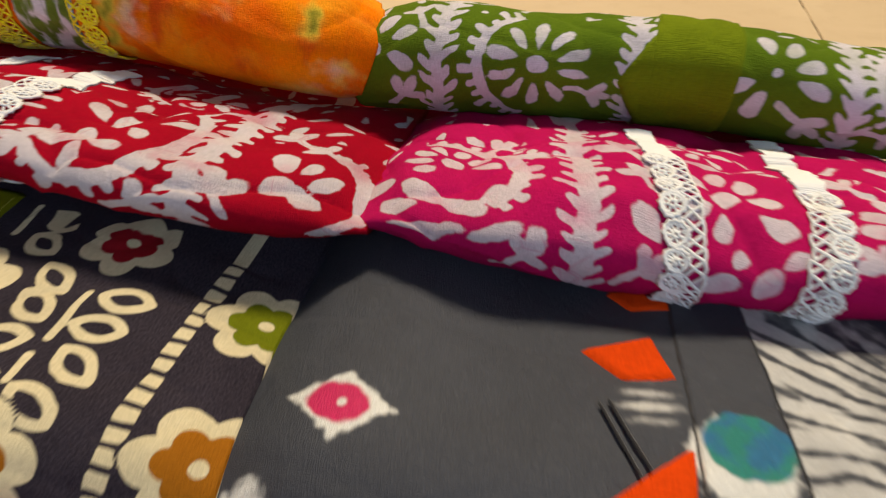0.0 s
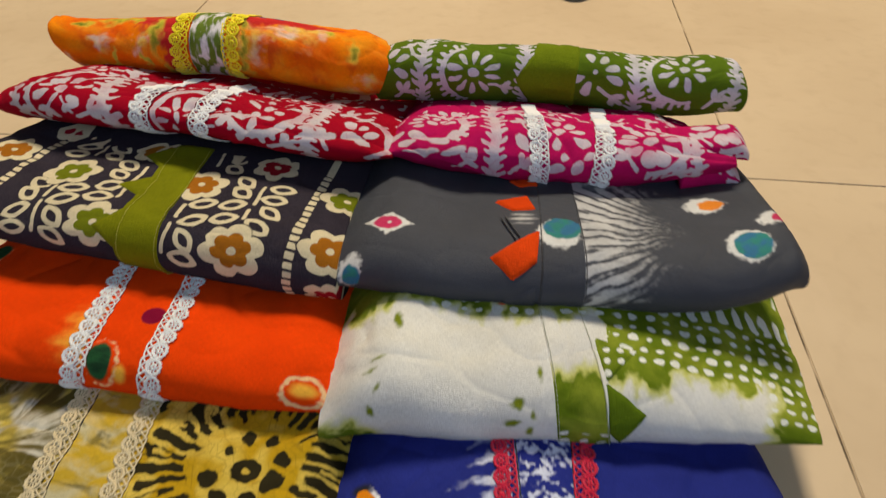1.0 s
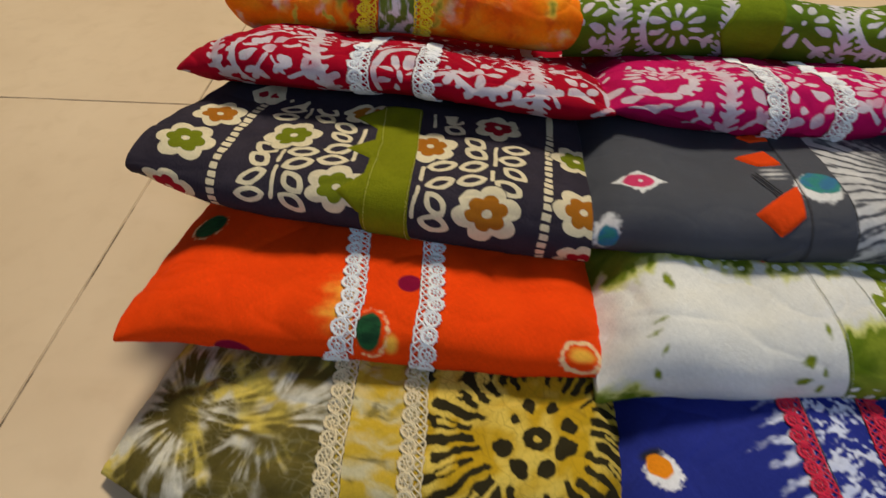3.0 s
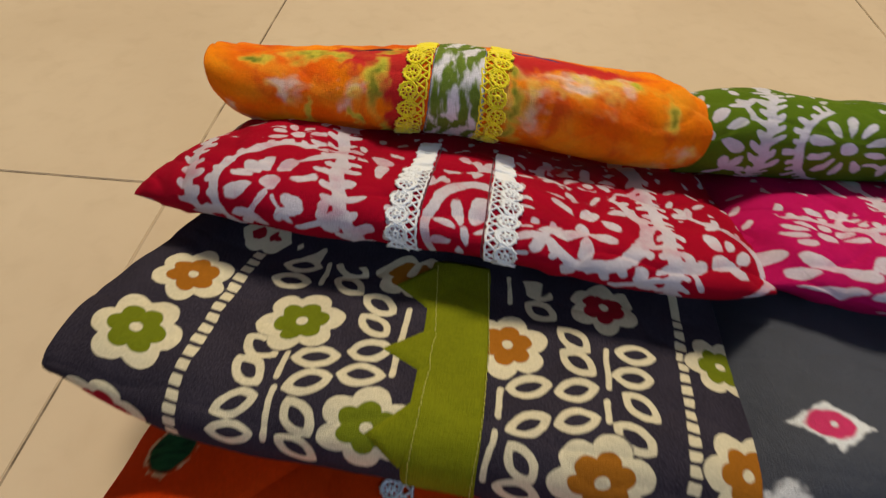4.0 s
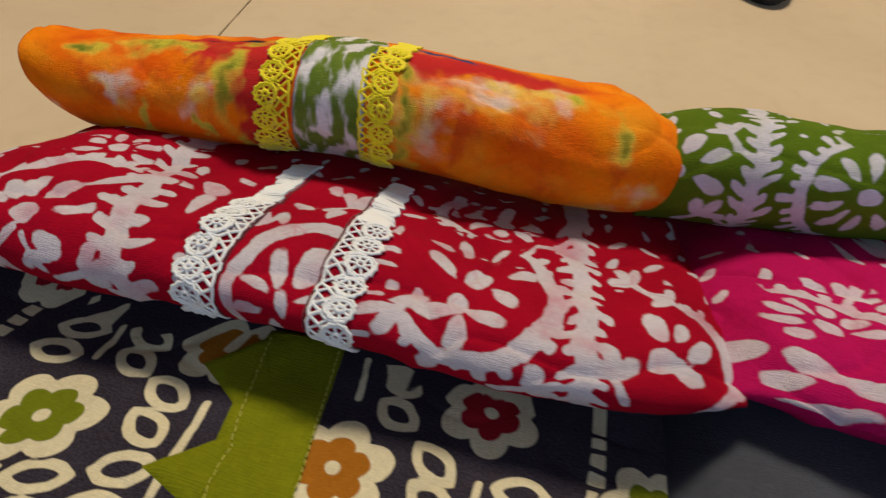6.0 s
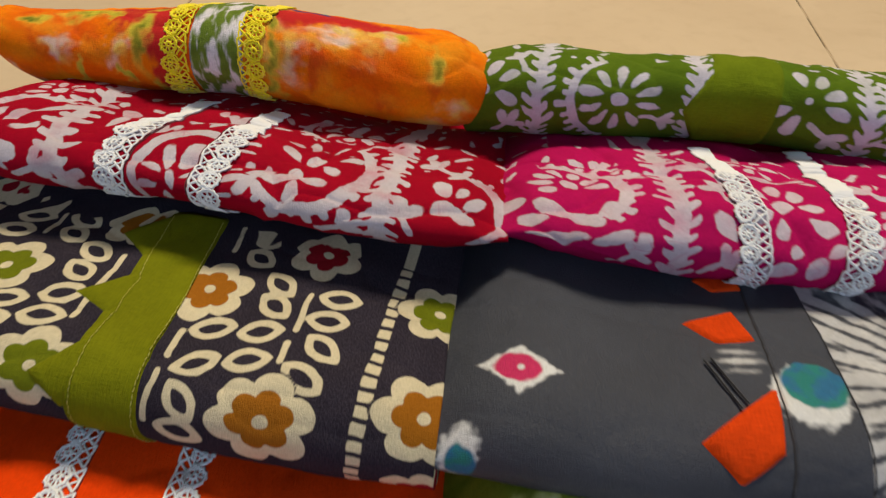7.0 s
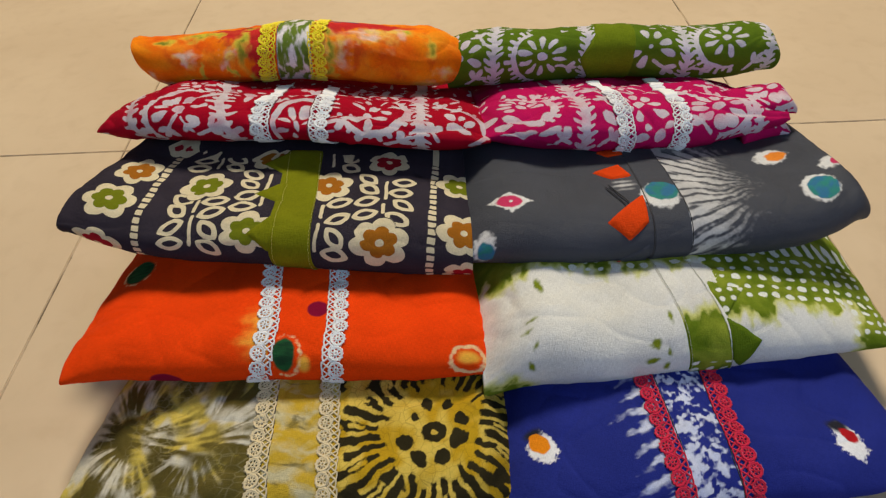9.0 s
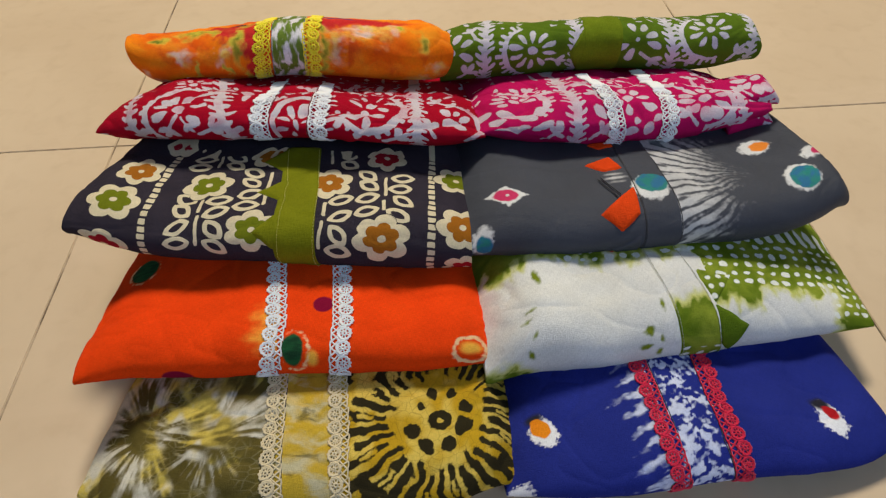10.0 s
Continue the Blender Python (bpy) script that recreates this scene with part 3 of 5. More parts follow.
def blobs(u, v, rows):
    """Soft spots, highest wins: u, v, half width, half height."""
    f = np.zeros(u.shape)
    for x, y, a, b in rows:
        f = np.maximum(f, np.clip(1.35 - np.hypot((u - x) / a, (v - y) / b), 0, 1))
    return f


def top_red(u, v):
    u, v = warp(u - 3, v, 5, 341)
    return blobs(u, v, [(80, 72, 15, 16), (94, 54, 9, 24), (156, 80, 22, 12), (180, 86, 28, 9), (68, 86, 12, 9), (96, 28, 7, 13)])


def top_green(u, v):
    u, v = warp(u - 3, v, 4, 345)
    return blobs(u, v, [(83, 54, 4.5, 15), (87, 26, 5, 11), (47, 77, 13, 8), (90, 84, 8, 6), (219, 58, 5, 10), (144, 70, 4, 12), (143, 32, 5, 10), (50, 40, 2.5, 9), (73, 34, 2.5, 6), (86, 62, 5, 12), (146, 48, 4, 14), (60, 76, 6, 5), (205, 74, 7, 5), (24, 70, 8, 4)])


def top_pale(u, v):
    u, v = warp(u - 3, v, 6, 349)
    return blobs(u, v, [(72, 50, 8, 10), (152, 52, 9, 20), (176, 66, 24, 10), (14, 16, 22, 9), (225, 18, 26, 12), (196, 70, 9, 8), (8, 30, 5, 12), (230, 36, 10, 7), (40, 52, 12, 7)])


def top_dark(u, v):
    u, v = warp(u - 3, v, 3, 353)
    return blobs(u, v, [(78, 89, 16, 7), (160, 93, 22, 6), (98, 88, 9, 6)])


def band_green(u, v):
    """Brush strokes on the printed band of the top dress."""
    u, v = warp(u, v, 2.0, 357)
    f = far(u)
    for k in range(20):
        x, y = 110 + 6.2 * (k % 4) + (k // 4) % 2 * 2 + 0.08 * 17 * (k // 4), 24 + 17 * (k // 4) + 5 * (k % 3)
        f = np.maximum(f, oval(u, v, x, y, 11, 2.5, 1.35 + 0.25 * math.sin(k * 2.1)))
    return f


def orange_ring(u, v):
    u, v = warp(u, v, 0.8, 361)
    f = 1.6 + 1.0 * fog(u, v, 0.5, 362) - np.abs(np.hypot((u - 232) / 1.15, (v - 45.5)) - 9.0)
    f = np.maximum(f, 0.7 + fog(u, v, 0.5, 363) - np.abs(np.hypot((u - 20), (v - 122) / 1.2) - 10.0))
    g = np.where((u - 128) + 0.4 * (48 - v) > 0, 0.9, 0.0) + 0.8 * fog(u, v, 0.7, 364) - np.abs(np.hypot((u - 128), (v - 48) / 1.5) - 8.6)
    return np.maximum(f, g)


def orange_green(u, v):
    u, v = warp(u, v, 0.8, 361)
    return np.maximum(oval(u, v, 127, 48.5, 6.8, 10.5), oval(u, v, 20, 122, 9.5, 11))


def orange_maroon(u, v):
    u, v = warp(u, v, 0.6, 361)
    return np.maximum(dot(u, v, 143, 81, 6.6), oval(u, v, 59, 31, 9.5, 7.5))


def orange_glow(u, v):
    ray = 4 * fog(u * 0.1, v * 1.2, 0.3, 365)
    f = np.clip(1 - (118 - u + ray) / 26, 0, 1) * (u < 118) * np.clip((v - 35) / 20, 0, 1) * np.clip((90 - v) / 20, 0, 1)
    return np.maximum(f, blobs(u, v, [(232, 47, 8, 5), (138, 43, 4, 6)]))


def white_green(u, v):
    u, v = warp(u, v, 3.0, 371)
    drip = 9 * np.abs(fog(u, v * 0.1, 0.09, 375)) + 5 * fog(u, v * 0.2, 0.3, 376)
    f = (v - 81 + drip - 0.15 * (u - 170)) * (u > 141) - 40 * (u <= 141)
    f = np.maximum(f, (v - 126 + 1.3 * drip))
    f = np.maximum(f, 24 - np.hypot(u - 1, (v - 24) * 0.9) + 0.5 * drip)
    f = np.maximum(f, (u - 226) - 0.2 * (v - 50) + 0.3 * drip)
    return f


def white_spots(u, v):
    u, v = warp(u, v, 1.2, 372)
    f = far(u)
    for x, y, a, b, t in ((28, 83, 2.4, 0.9, 0.2), (24, 76, 2.0, 0.8, 0.4), (29, 66, 1.8, 0.9, 1.0), (98, 63, 2.6, 2.0, 0.3), (97, 53, 3, 1.8, 0.2), (107, 58, 1.2, 2.4, 0.2), (105, 47, 1.5, 2.4, 0),
                          (108, 78, 1.2, 3.4, 0.1), (36, 106, 2, 5, 0.1), (27, 54, 1.6, 2.4, 0)):
        f = np.maximum(f, oval(u, v, x, y, a, b, t) + 0.5 * fog(u, v, 0.8, 373))
    return f


def white_dots(u, v):
    """Rows of tied dots left white in the green."""
    u, v = warp(u, v, 1.5, 377)
    row = np.floor((v - 2) / 8.2)
    x = (u + 3.0 * np.sin(row * 2.3) + row * 3.7) % 9.0 - 4.5
    y = (v - 2) % 8.2 - 4.1
    size = 2.5 + 0.8 * fog(np.floor((u + row * 3.7) / 9.0) * 7.3, row * 5.1, 0.9, 378)
    f = size - np.hypot(x, y * 1.15)
    keep = np.maximum(np.minimum(v - 84 - 0.05 * (u - 150), u - 140), np.maximum(np.minimum(u - 222, v - 58), np.minimum(v - 116, 60 - np.abs(u - 110))))
    keep = np.maximum(keep, np.minimum(np.minimum(u - 118, 160 - u), 47 - v))
    return np.minimum(f, keep)


def blue_fern(u, v):
    """Feathered white tie-dye: tongues beside one lace, and slanting strokes within the pleated band."""
    a = np.clip(97 - u, 0, 60)
    tongue = np.sin((v + 0.28 * a + 2.5 * fog(u, v, 0.08, 381)) * math.tau / 10.5 + 0.5 * fog(u, v, 0.3, 382))
    reach = np.clip(1.25 - a / (23 + 8 * fog(u * 0.1, v, 0.06, 387) + 5 * tongue), 0, 1)
    left = reach * (0.62 + 0.42 * tongue + 0.45 * fog(u * 0.25, v + 0.3 * a, 0.8, 388)) * (u < 98) * np.clip((v - 18) / 14, 0, 1)
    side = np.where(u > 114 + 2 * np.sin(v * 0.15), 1.0, -1.0)
    stroke = fog((u - 114) * side * 0.5 + v * 0.9, v * 0.22 - u * 0.3 * side, 0.42, 383) + 0.7 * fog(u * 0.4 + v, v * 0.3 - u, 0.6, 384)
    mid = np.exp(-((u - 115) / 17.0) ** 6) * (0.50 + 0.80 * stroke)
    return np.clip(np.maximum(left, mid), 0, 1)


def blue_ring(u, v):
    u, v = warp(u, v, 1.4, 385)
    f = oval(u, v, 25.5, 87, 9.5, 11, 0.3)
    f = np.maximum(f, oval(u, v, 200.5, 78, 8.5, 12.5, 0.5))
    f = np.maximum(f, oval(u, v, 7, 45, 9, 13, -0.3))
    return f + 1.6 * fog(u, v, 0.8, 386)


def blue_spot(u, v):
    u, v = warp(u, v, 1.4, 385)
    f = np.maximum(oval(u, v, 23.5, 90, 6.4, 6.5), oval(u, v, 201.5, 82, 3.4, 7.0, 0.9))
    return np.minimum(f, 1.6 - np.abs(1.2 * np.sin(np.hypot(u - 21, v - 84) * 1.1)) + 1.0)


def blue_shade(u, v):
    u, v = warp(u, v, 1.4, 385)
    return np.maximum(oval(u, v, 21, 95.5, 7, 4.2, 0.5), oval(u, v, 197.5, 88, 7, 4.0, -0.4))


def gray_fern(u, v):
    """A white flare beside the strap, cut by dark wavering veins that draw together away from it."""
    d = u - 139
    a = np.arctan2(v - 84 + 3 * fog(u, v, 0.06, 391), 207 - u)
    wave = np.sin(a * 50 + 2.6 * fog(u, v, 0.06, 392) + 1.3 * fog(u * 0.6, v, 0.2, 394)) + 0.4 * np.sin(a * 117 + 2 * fog(u, v, 0.1, 399)) + 0.3 * fog(u, v, 0.35, 398)
    edge = 38 - 14 * np.clip((70 - v) / 40, 0, 1) + 15 * fog(u * 0.1, v, 0.2, 393)
    fade = np.clip(1.35 - np.maximum(d, 0) / edge, 0, 1) * (d > -1)
    left = np.clip(1.2 - np.hypot((u - 107) / 9, (v - 94) / 8), 0, 1)
    return np.clip(np.maximum(fade * (0.98 - 0.8 * np.clip(wave + 0.05, 0, 1)), left * (0.7 + 0.5 * np.sin(v * 1.3))), 0, 1)


def gray_ring(u, v):
    w = 1.2 * fog(u, v, 0.5, 395)
    f = 14.6 - np.abs(u - 31.8) - 1.35 * np.abs(v - 80.5) + w
    for x, y, a, b, t in ((125.5, 78.5, 11.5, 13, 0.3), (213.5, 114.5, 12.5, 8.5, 0.0), (227, 72.5, 13.2, 13, 0.0), (13, 47, 7, 12, -0.2), (246, 90, 8, 6, 0)):
        f = np.maximum(f, oval(u, v, x, y, a, b, t) + w)
    return f


def gray_teal(u, v):
    f = np.maximum(oval(u, v, 128, 83, 10.4, 9.6), oval(u, v, 229, 72, 10.6, 10.6))
    return np.maximum(f, oval(u, v, 14, 43, 5.5, 8)) + 0.7 * fog(u, v, 0.4, 396)


def gray_warm(u, v):
    ring = np.maximum(oval(u, v, 31.2, 80.5, 8.2, 6.2), -60.0)
    ring = np.minimum(ring, np.hypot(u - 32, v - 80.5) - 0.9)
    return np.maximum(ring, np.maximum(oval(u, v, 217.5, 114, 7.6, 5.4), oval(u, v, 250, 89, 4.5, 4))) + 0.6 * fog(u, v, 0.5, 397)


def olive_ink(u, v):
    """The wax medallion: dark strokes round a dotted heart."""
    u, v = warp(u, v, 1.8, 401)
    x, y = 212.0, 100.0
    d, a = np.hypot(u - x, (v - y) * 1.02), np.arctan2(v - y, u - x)
    f = np.maximum(np.minimum(7.6 - d, np.hypot(u - x, (v - y) * 1.5) - 2.4), far(u))
    for b, r, n in ((-2.75, 17, 5.2), (-2.05, 18, 5.0), (-1.2, 18, 5.2), (-0.45, 17, 5.2), (0.25, 17.5, 4.6), (1.05, 19, 3.2), (1.75, 17, 3.8), (2.5, 14, 2.6)):
        f = np.maximum(f, oval(u, v, x + r * math.cos(b), y + r * math.sin(b), n * 1.05, n * 0.92, b * 2))
    count = 34
    k = np.floor((a / math.tau) * count)
    cell = np.abs(((a / math.tau) * count) % 1.0 - 0.5) * math.tau / count * d
    inner, outer = 30 + 3 * np.sin(k * 2.4), 52 + 20 * np.clip(-np.sin(a), 0, 1) + 5 * np.sin(k * 1.7)
    fat = d * math.tau / count * (0.31 + 0.05 * np.sin(k * 5.1))
    stroke = np.minimum(np.minimum(np.minimum(fat, 4.2) - cell, (d - inner) * 0.6), (outer - d) * 0.6)
    eye = np.minimum(np.minimum(1.0 - cell, d - 41 - 3 * np.sin(k)), 50 - d)
    f = np.maximum(f, np.minimum(stroke, np.where(np.sin(k * 3.7) > 0.35, -eye, 60.0)))
    far_k = np.floor((a / math.tau) * 46)
    cell2 = np.abs(((a / math.tau) * 46) % 1.0 - 0.5) * math.tau / 46 * d
    f = np.maximum(f, np.minimum(np.minimum(np.minimum(2.0 - cell2, d - 60), 84 + 6 * np.sin(far_k * 2.9) - d), v - y + 20))
    for x, y, p, q, t in ((172, 62, 5, 10, 0.5), (183, 50, 4, 13, 0.25), (170, 44, 4.5, 9, 0.7), (252, 66, 6, 5, 0.4)):
        f = np.maximum(f, oval(u, v, x, y, p, q, t))
    return np.minimum(f, u - olive_line(v) - 4 + 2 * fog(u, v, 0.2, 402))


def olive_line(v):
    """Where the second lace of the olive dress runs."""
    return 161.5 - 0.105 * v + 2.2


def olive_web(u, v):
    """Pale bleached fans spreading from two tied points on the other half."""
    f = np.zeros(u.shape)
    for x, y, s in ((34, 99, 1.0), (78, 97, 0.75)):
        d, a = np.hypot(u - x, v - y), np.arctan2(v - y, u - x)
        ray = fog(a * 9, d * 0.05, 1.0, 405) + 0.7 * fog(a * 21, d * 0.08, 1.0, 406)
        f = np.maximum(f, s * np.clip(0.55 + 0.75 * ray, 0, 1) * np.clip((d - 6) / 9, 0, 1) * np.clip((78 - d) / 40, 0, 1))
    f = f + 0.5 * np.clip((20 - u) / 16, 0, 1) + 0.3 * fog(u, v, 0.09, 407) - 0.7 * np.clip(1 - np.hypot(u - 104, (v - 55) * 0.6) / 26, 0, 1)
    return np.clip(f * (u < olive_line(v) - 33), 0, 1)


def olive_yellow(u, v):
    f = 0.5 + 0.7 * fog(u, v, 0.06, 411) + 0.4 * fog(u, v, 0.17, 412)
    return np.clip(np.where((u > olive_line(v) - 38) & (u < olive_line(v)), 0.35 + f, f), 0, 1)


# ---- cloth materials ----
def cotton(name):
    return Nodes(name, 0.9, 0.06, 0.0)


def charcoal_cloth():
    n = cotton("charcoal_flower_print")
    uv = n.uv()
    tint = n.mix(n.step(n.attr("which"), 0.4, 0.6), (0.145, 0.165, 0.008), (0.33, 0.115, 0.010))
    tint = n.mix(n.step(n.attr("which"), 1.4, 1.6), tint, (0.30, 0.010, 0.018))
    base = n.mix(n.math("ADD", n.math("MULTIPLY", n.noise(uv, 60.0, 3.0), 0.35), n.math("MULTIPLY", n.step(n.noise(uv, 1500.0, 2.0), 0.35, 0.65), 0.5)), (0.014, 0.011, 0.017), (0.056, 0.046, 0.060))
    c = n.mix(n.step(n.attr("cream"), -0.2, 0.25), base, n.mix(n.noise(uv, 90.0, 2.0), (0.68, 0.59, 0.38), (0.60, 0.51, 0.33)))
    return n.weave(n.mix(n.step(n.attr("tint"), -0.2, 0.25), c, tint))


def batik_cloth(name, dye, deep, white, stain):
    n = cotton(name)
    uv = n.uv()
    base = n.mix(n.noise(uv, 40.0, 4.0, 0.4), dye, deep)
    paper = n.mix(n.step(n.noise(uv, 55.0, 4.0), 0.45, 0.75), white, stain)
    vein = n.math("SUBTRACT", 1.0, n.step(n.cells(uv, 130.0), 0.0, 0.045))
    vein = n.math("MULTIPLY", vein, n.step(n.noise(uv, 35.0, 1.0), 0.52, 0.66))
    paper = n.mix(n.math("MULTIPLY", vein, 0.75), paper, stain)
    edge = n.math("ADD", n.attr("white"), n.math("MULTIPLY", n.math("SUBTRACT", n.noise(uv, 420.0, 2.0), 0.5), 0.9))
    return n.weave(n.mix(n.step(edge, -0.25, 0.3), base, paper))


def soft(n, key, uv, scale=160.0, amount=0.7, lo=0.35, hi=0.65):
    """A dyed field whose edge bleeds unevenly into the cloth."""
    f = n.math("ADD", n.attr(key), n.math("MULTIPLY", n.math("SUBTRACT", n.noise(uv, scale, 4.0), 0.5), amount))
    return n.step(f, lo, hi)


def top_cloth():
    n = cotton("orange_watercolour_print")
    n.b.inputs["Roughness"].default_value = 0.7
    uv = n.uv()
    base = n.mix(n.step(n.noise(uv, 24.0, 3.0), 0.35, 0.65), (0.76, 0.105, 0.002), (0.90, 0.24, 0.003))
    base = n.mix(n.math("MULTIPLY", n.step(n.noise(uv, 48.0, 4.0, 0.8), 0.46, 0.74), 0.45), base, (0.84, 0.42, 0.03))
    base = n.mix(n.math("MULTIPLY", n.step(n.noise(n.scaled(uv, 1.0, 0.4), 75.0, 4.0, 0.6), 0.52, 0.75), 0.7), base, (0.60, 0.06, 0.008))
    c = n.mix(soft(n, "red", uv, 90.0, 1.0, 0.0, 0.65), base, (0.54, 0.022, 0.020))
    pale = n.mix(n.step(n.noise(uv, 60.0, 3.0, 0.6), 0.38, 0.62), (0.74, 0.54, 0.44), (0.78, 0.56, 0.11))
    c = n.mix(soft(n, "pale", uv, 80.0, 1.1, 0.15, 1.35), c, pale)
    moss = n.mix(n.step(n.noise(n.scaled(uv, 1.0, 0.5), 110.0, 3.0), 0.4, 0.6), (0.11, 0.16, 0.012), (0.46, 0.44, 0.04))
    c = n.mix(soft(n, "green", uv, 70.0, 0.8, 0.0, 0.95), c, (0.74, 0.46, 0.05))
    c = n.mix(soft(n, "green", uv, 110.0, 1.2, 0.25, 1.35), c, moss)
    c = n.mix(soft(n, "dark", uv, 90.0, 0.5), c, n.mix(n.step(n.noise(uv, 14.0, 1.0), 0.42, 0.55), (0.02, 0.012, 0.03), (0.012, 0.05, 0.16)))
    return n.weave(c)


def band_cloth():
    n = cotton("green_brushstroke_band")
    uv = n.uv()
    edge = n.math("ADD", n.attr("stroke"), n.math("MULTIPLY", n.math("SUBTRACT", n.noise(n.scaled(uv, 1.0, 0.25), 500.0, 4.0), 0.5), 4.0))
    return n.weave(n.mix(n.step(edge, -0.8, 1.0), (0.70, 0.66, 0.66), n.mix(n.noise(uv, 200.0), (0.07, 0.12, 0.012), (0.20, 0.27, 0.04))))


def orange_cloth():
    n = cotton("orange_dyed_cotton")
    uv = n.uv()
    c = n.mix(n.noise(uv, 22.0, 4.0), (0.72, 0.042, 0.002), (0.80, 0.062, 0.003))
    c = n.mix(soft(n, "glow", uv, 200.0, 0.5, 0.15, 0.95), c, (0.85, 0.42, 0.05))
    c = n.mix(soft(n, "ring", n.scaled(uv, 1.0, 1.0), 330.0, 2.6, -0.5, 1.2), c, (0.82, 0.52, 0.26))
    c = n.mix(n.step(n.attr("green"), -0.6, 1.0), c, n.mix(n.step(n.noise(n.scaled(uv, 0.3, 1.0), 300.0), 0.3, 0.7), (0.020, 0.10, 0.032), (0.012, 0.045, 0.02)))
    return n.weave(n.mix(n.step(n.attr("maroon"), -0.5, 0.9), c, (0.20, 0.004, 0.030)), depth=0.4)


def white_cloth():
    n = cotton("white_and_green_tie_dye")
    uv = n.uv()
    paper = n.mix(n.step(n.noise(uv, 18.0, 3.0), 0.35, 0.7), (0.68, 0.67, 0.61), (0.62, 0.62, 0.59))
    field = n.math("ADD", n.attr("green"), n.math("MULTIPLY", n.math("SUBTRACT", n.noise(uv, 150.0, 4.0), 0.5), 9.0))
    moss = n.mix(n.step(n.noise(uv, 45.0, 4.0, 0.5), 0.35, 0.7), (0.10, 0.155, 0.008), (0.26, 0.31, 0.030))
    pale = n.mix(n.step(field, -9.0, 1.0), paper, (0.52, 0.53, 0.14))
    c = n.mix(n.step(field, -1.5, 3.0), pale, moss)
    c = n.mix(n.step(n.attr("spots"), -1.2, 0.8), c, (0.17, 0.21, 0.014))
    return n.weave(n.mix(n.step(n.attr("dots"), -0.35, 0.5), c, (0.70, 0.72, 0.66)))


def blue_cloth():
    n = cotton("navy_tie_dye")
    uv = n.uv()
    base = n.mix(n.noise(uv, 20.0, 4.0), (0.012, 0.019, 0.155), (0.024, 0.034, 0.235))
    c = n.mix(soft(n, "fern", uv, 260.0, 0.5, 0.30, 0.85), base, n.mix(n.noise(uv, 120.0, 3.0), (0.74, 0.76, 0.82), (0.30, 0.36, 0.60)))
    c = n.mix(soft(n, "ring", uv, 300.0, 5.0, -0.2, 2.0), c, (0.74, 0.74, 0.76))
    c = n.mix(n.step(n.attr("shade"), -1.0, 2.2), c, (0.022, 0.022, 0.030))
    warm = n.mix(n.step(n.attr("warm"), 0.4, 0.6), (0.75, 0.24, 0.01), (0.42, 0.012, 0.016))
    return n.weave(n.mix(n.step(n.attr("spot"), -0.3, 0.8), c, warm), depth=0.4)


def gray_cloth():
    n = cotton("grey_tie_dye")
    n.b.inputs["Roughness"].default_value = 0.62
    n.b.inputs["Specular IOR Level"].default_value = 0.35
    uv = n.uv()
    base = n.mix(n.noise(uv, 25.0, 4.0, 0.4), (0.029, 0.032, 0.043), (0.048, 0.053, 0.068))
    c = n.mix(soft(n, "fern", uv, 300.0, 0.7, 0.12, 1.0), base, n.mix(n.noise(uv, 80.0, 3.0), (0.62, 0.61, 0.58), (0.34, 0.34, 0.35)))
    c = n.mix(soft(n, "ring", uv, 300.0, 3.5, -0.8, 2.0), c, (0.62, 0.62, 0.60))
    teal = n.mix(n.step(n.noise(uv, 110.0, 3.0), 0.4, 0.6), (0.010, 0.19, 0.16), (0.012, 0.13, 0.26))
    c = n.mix(n.step(n.attr("teal"), -0.6, 0.9), c, teal)
    warm = n.mix(n.step(n.attr("warm_tint"), 0.4, 0.6), (0.50, 0.012, 0.09), (0.72, 0.21, 0.008))
    return n.weave(n.mix(n.step(n.attr("warm"), -0.6, 0.8), c, warm), depth=0.4)


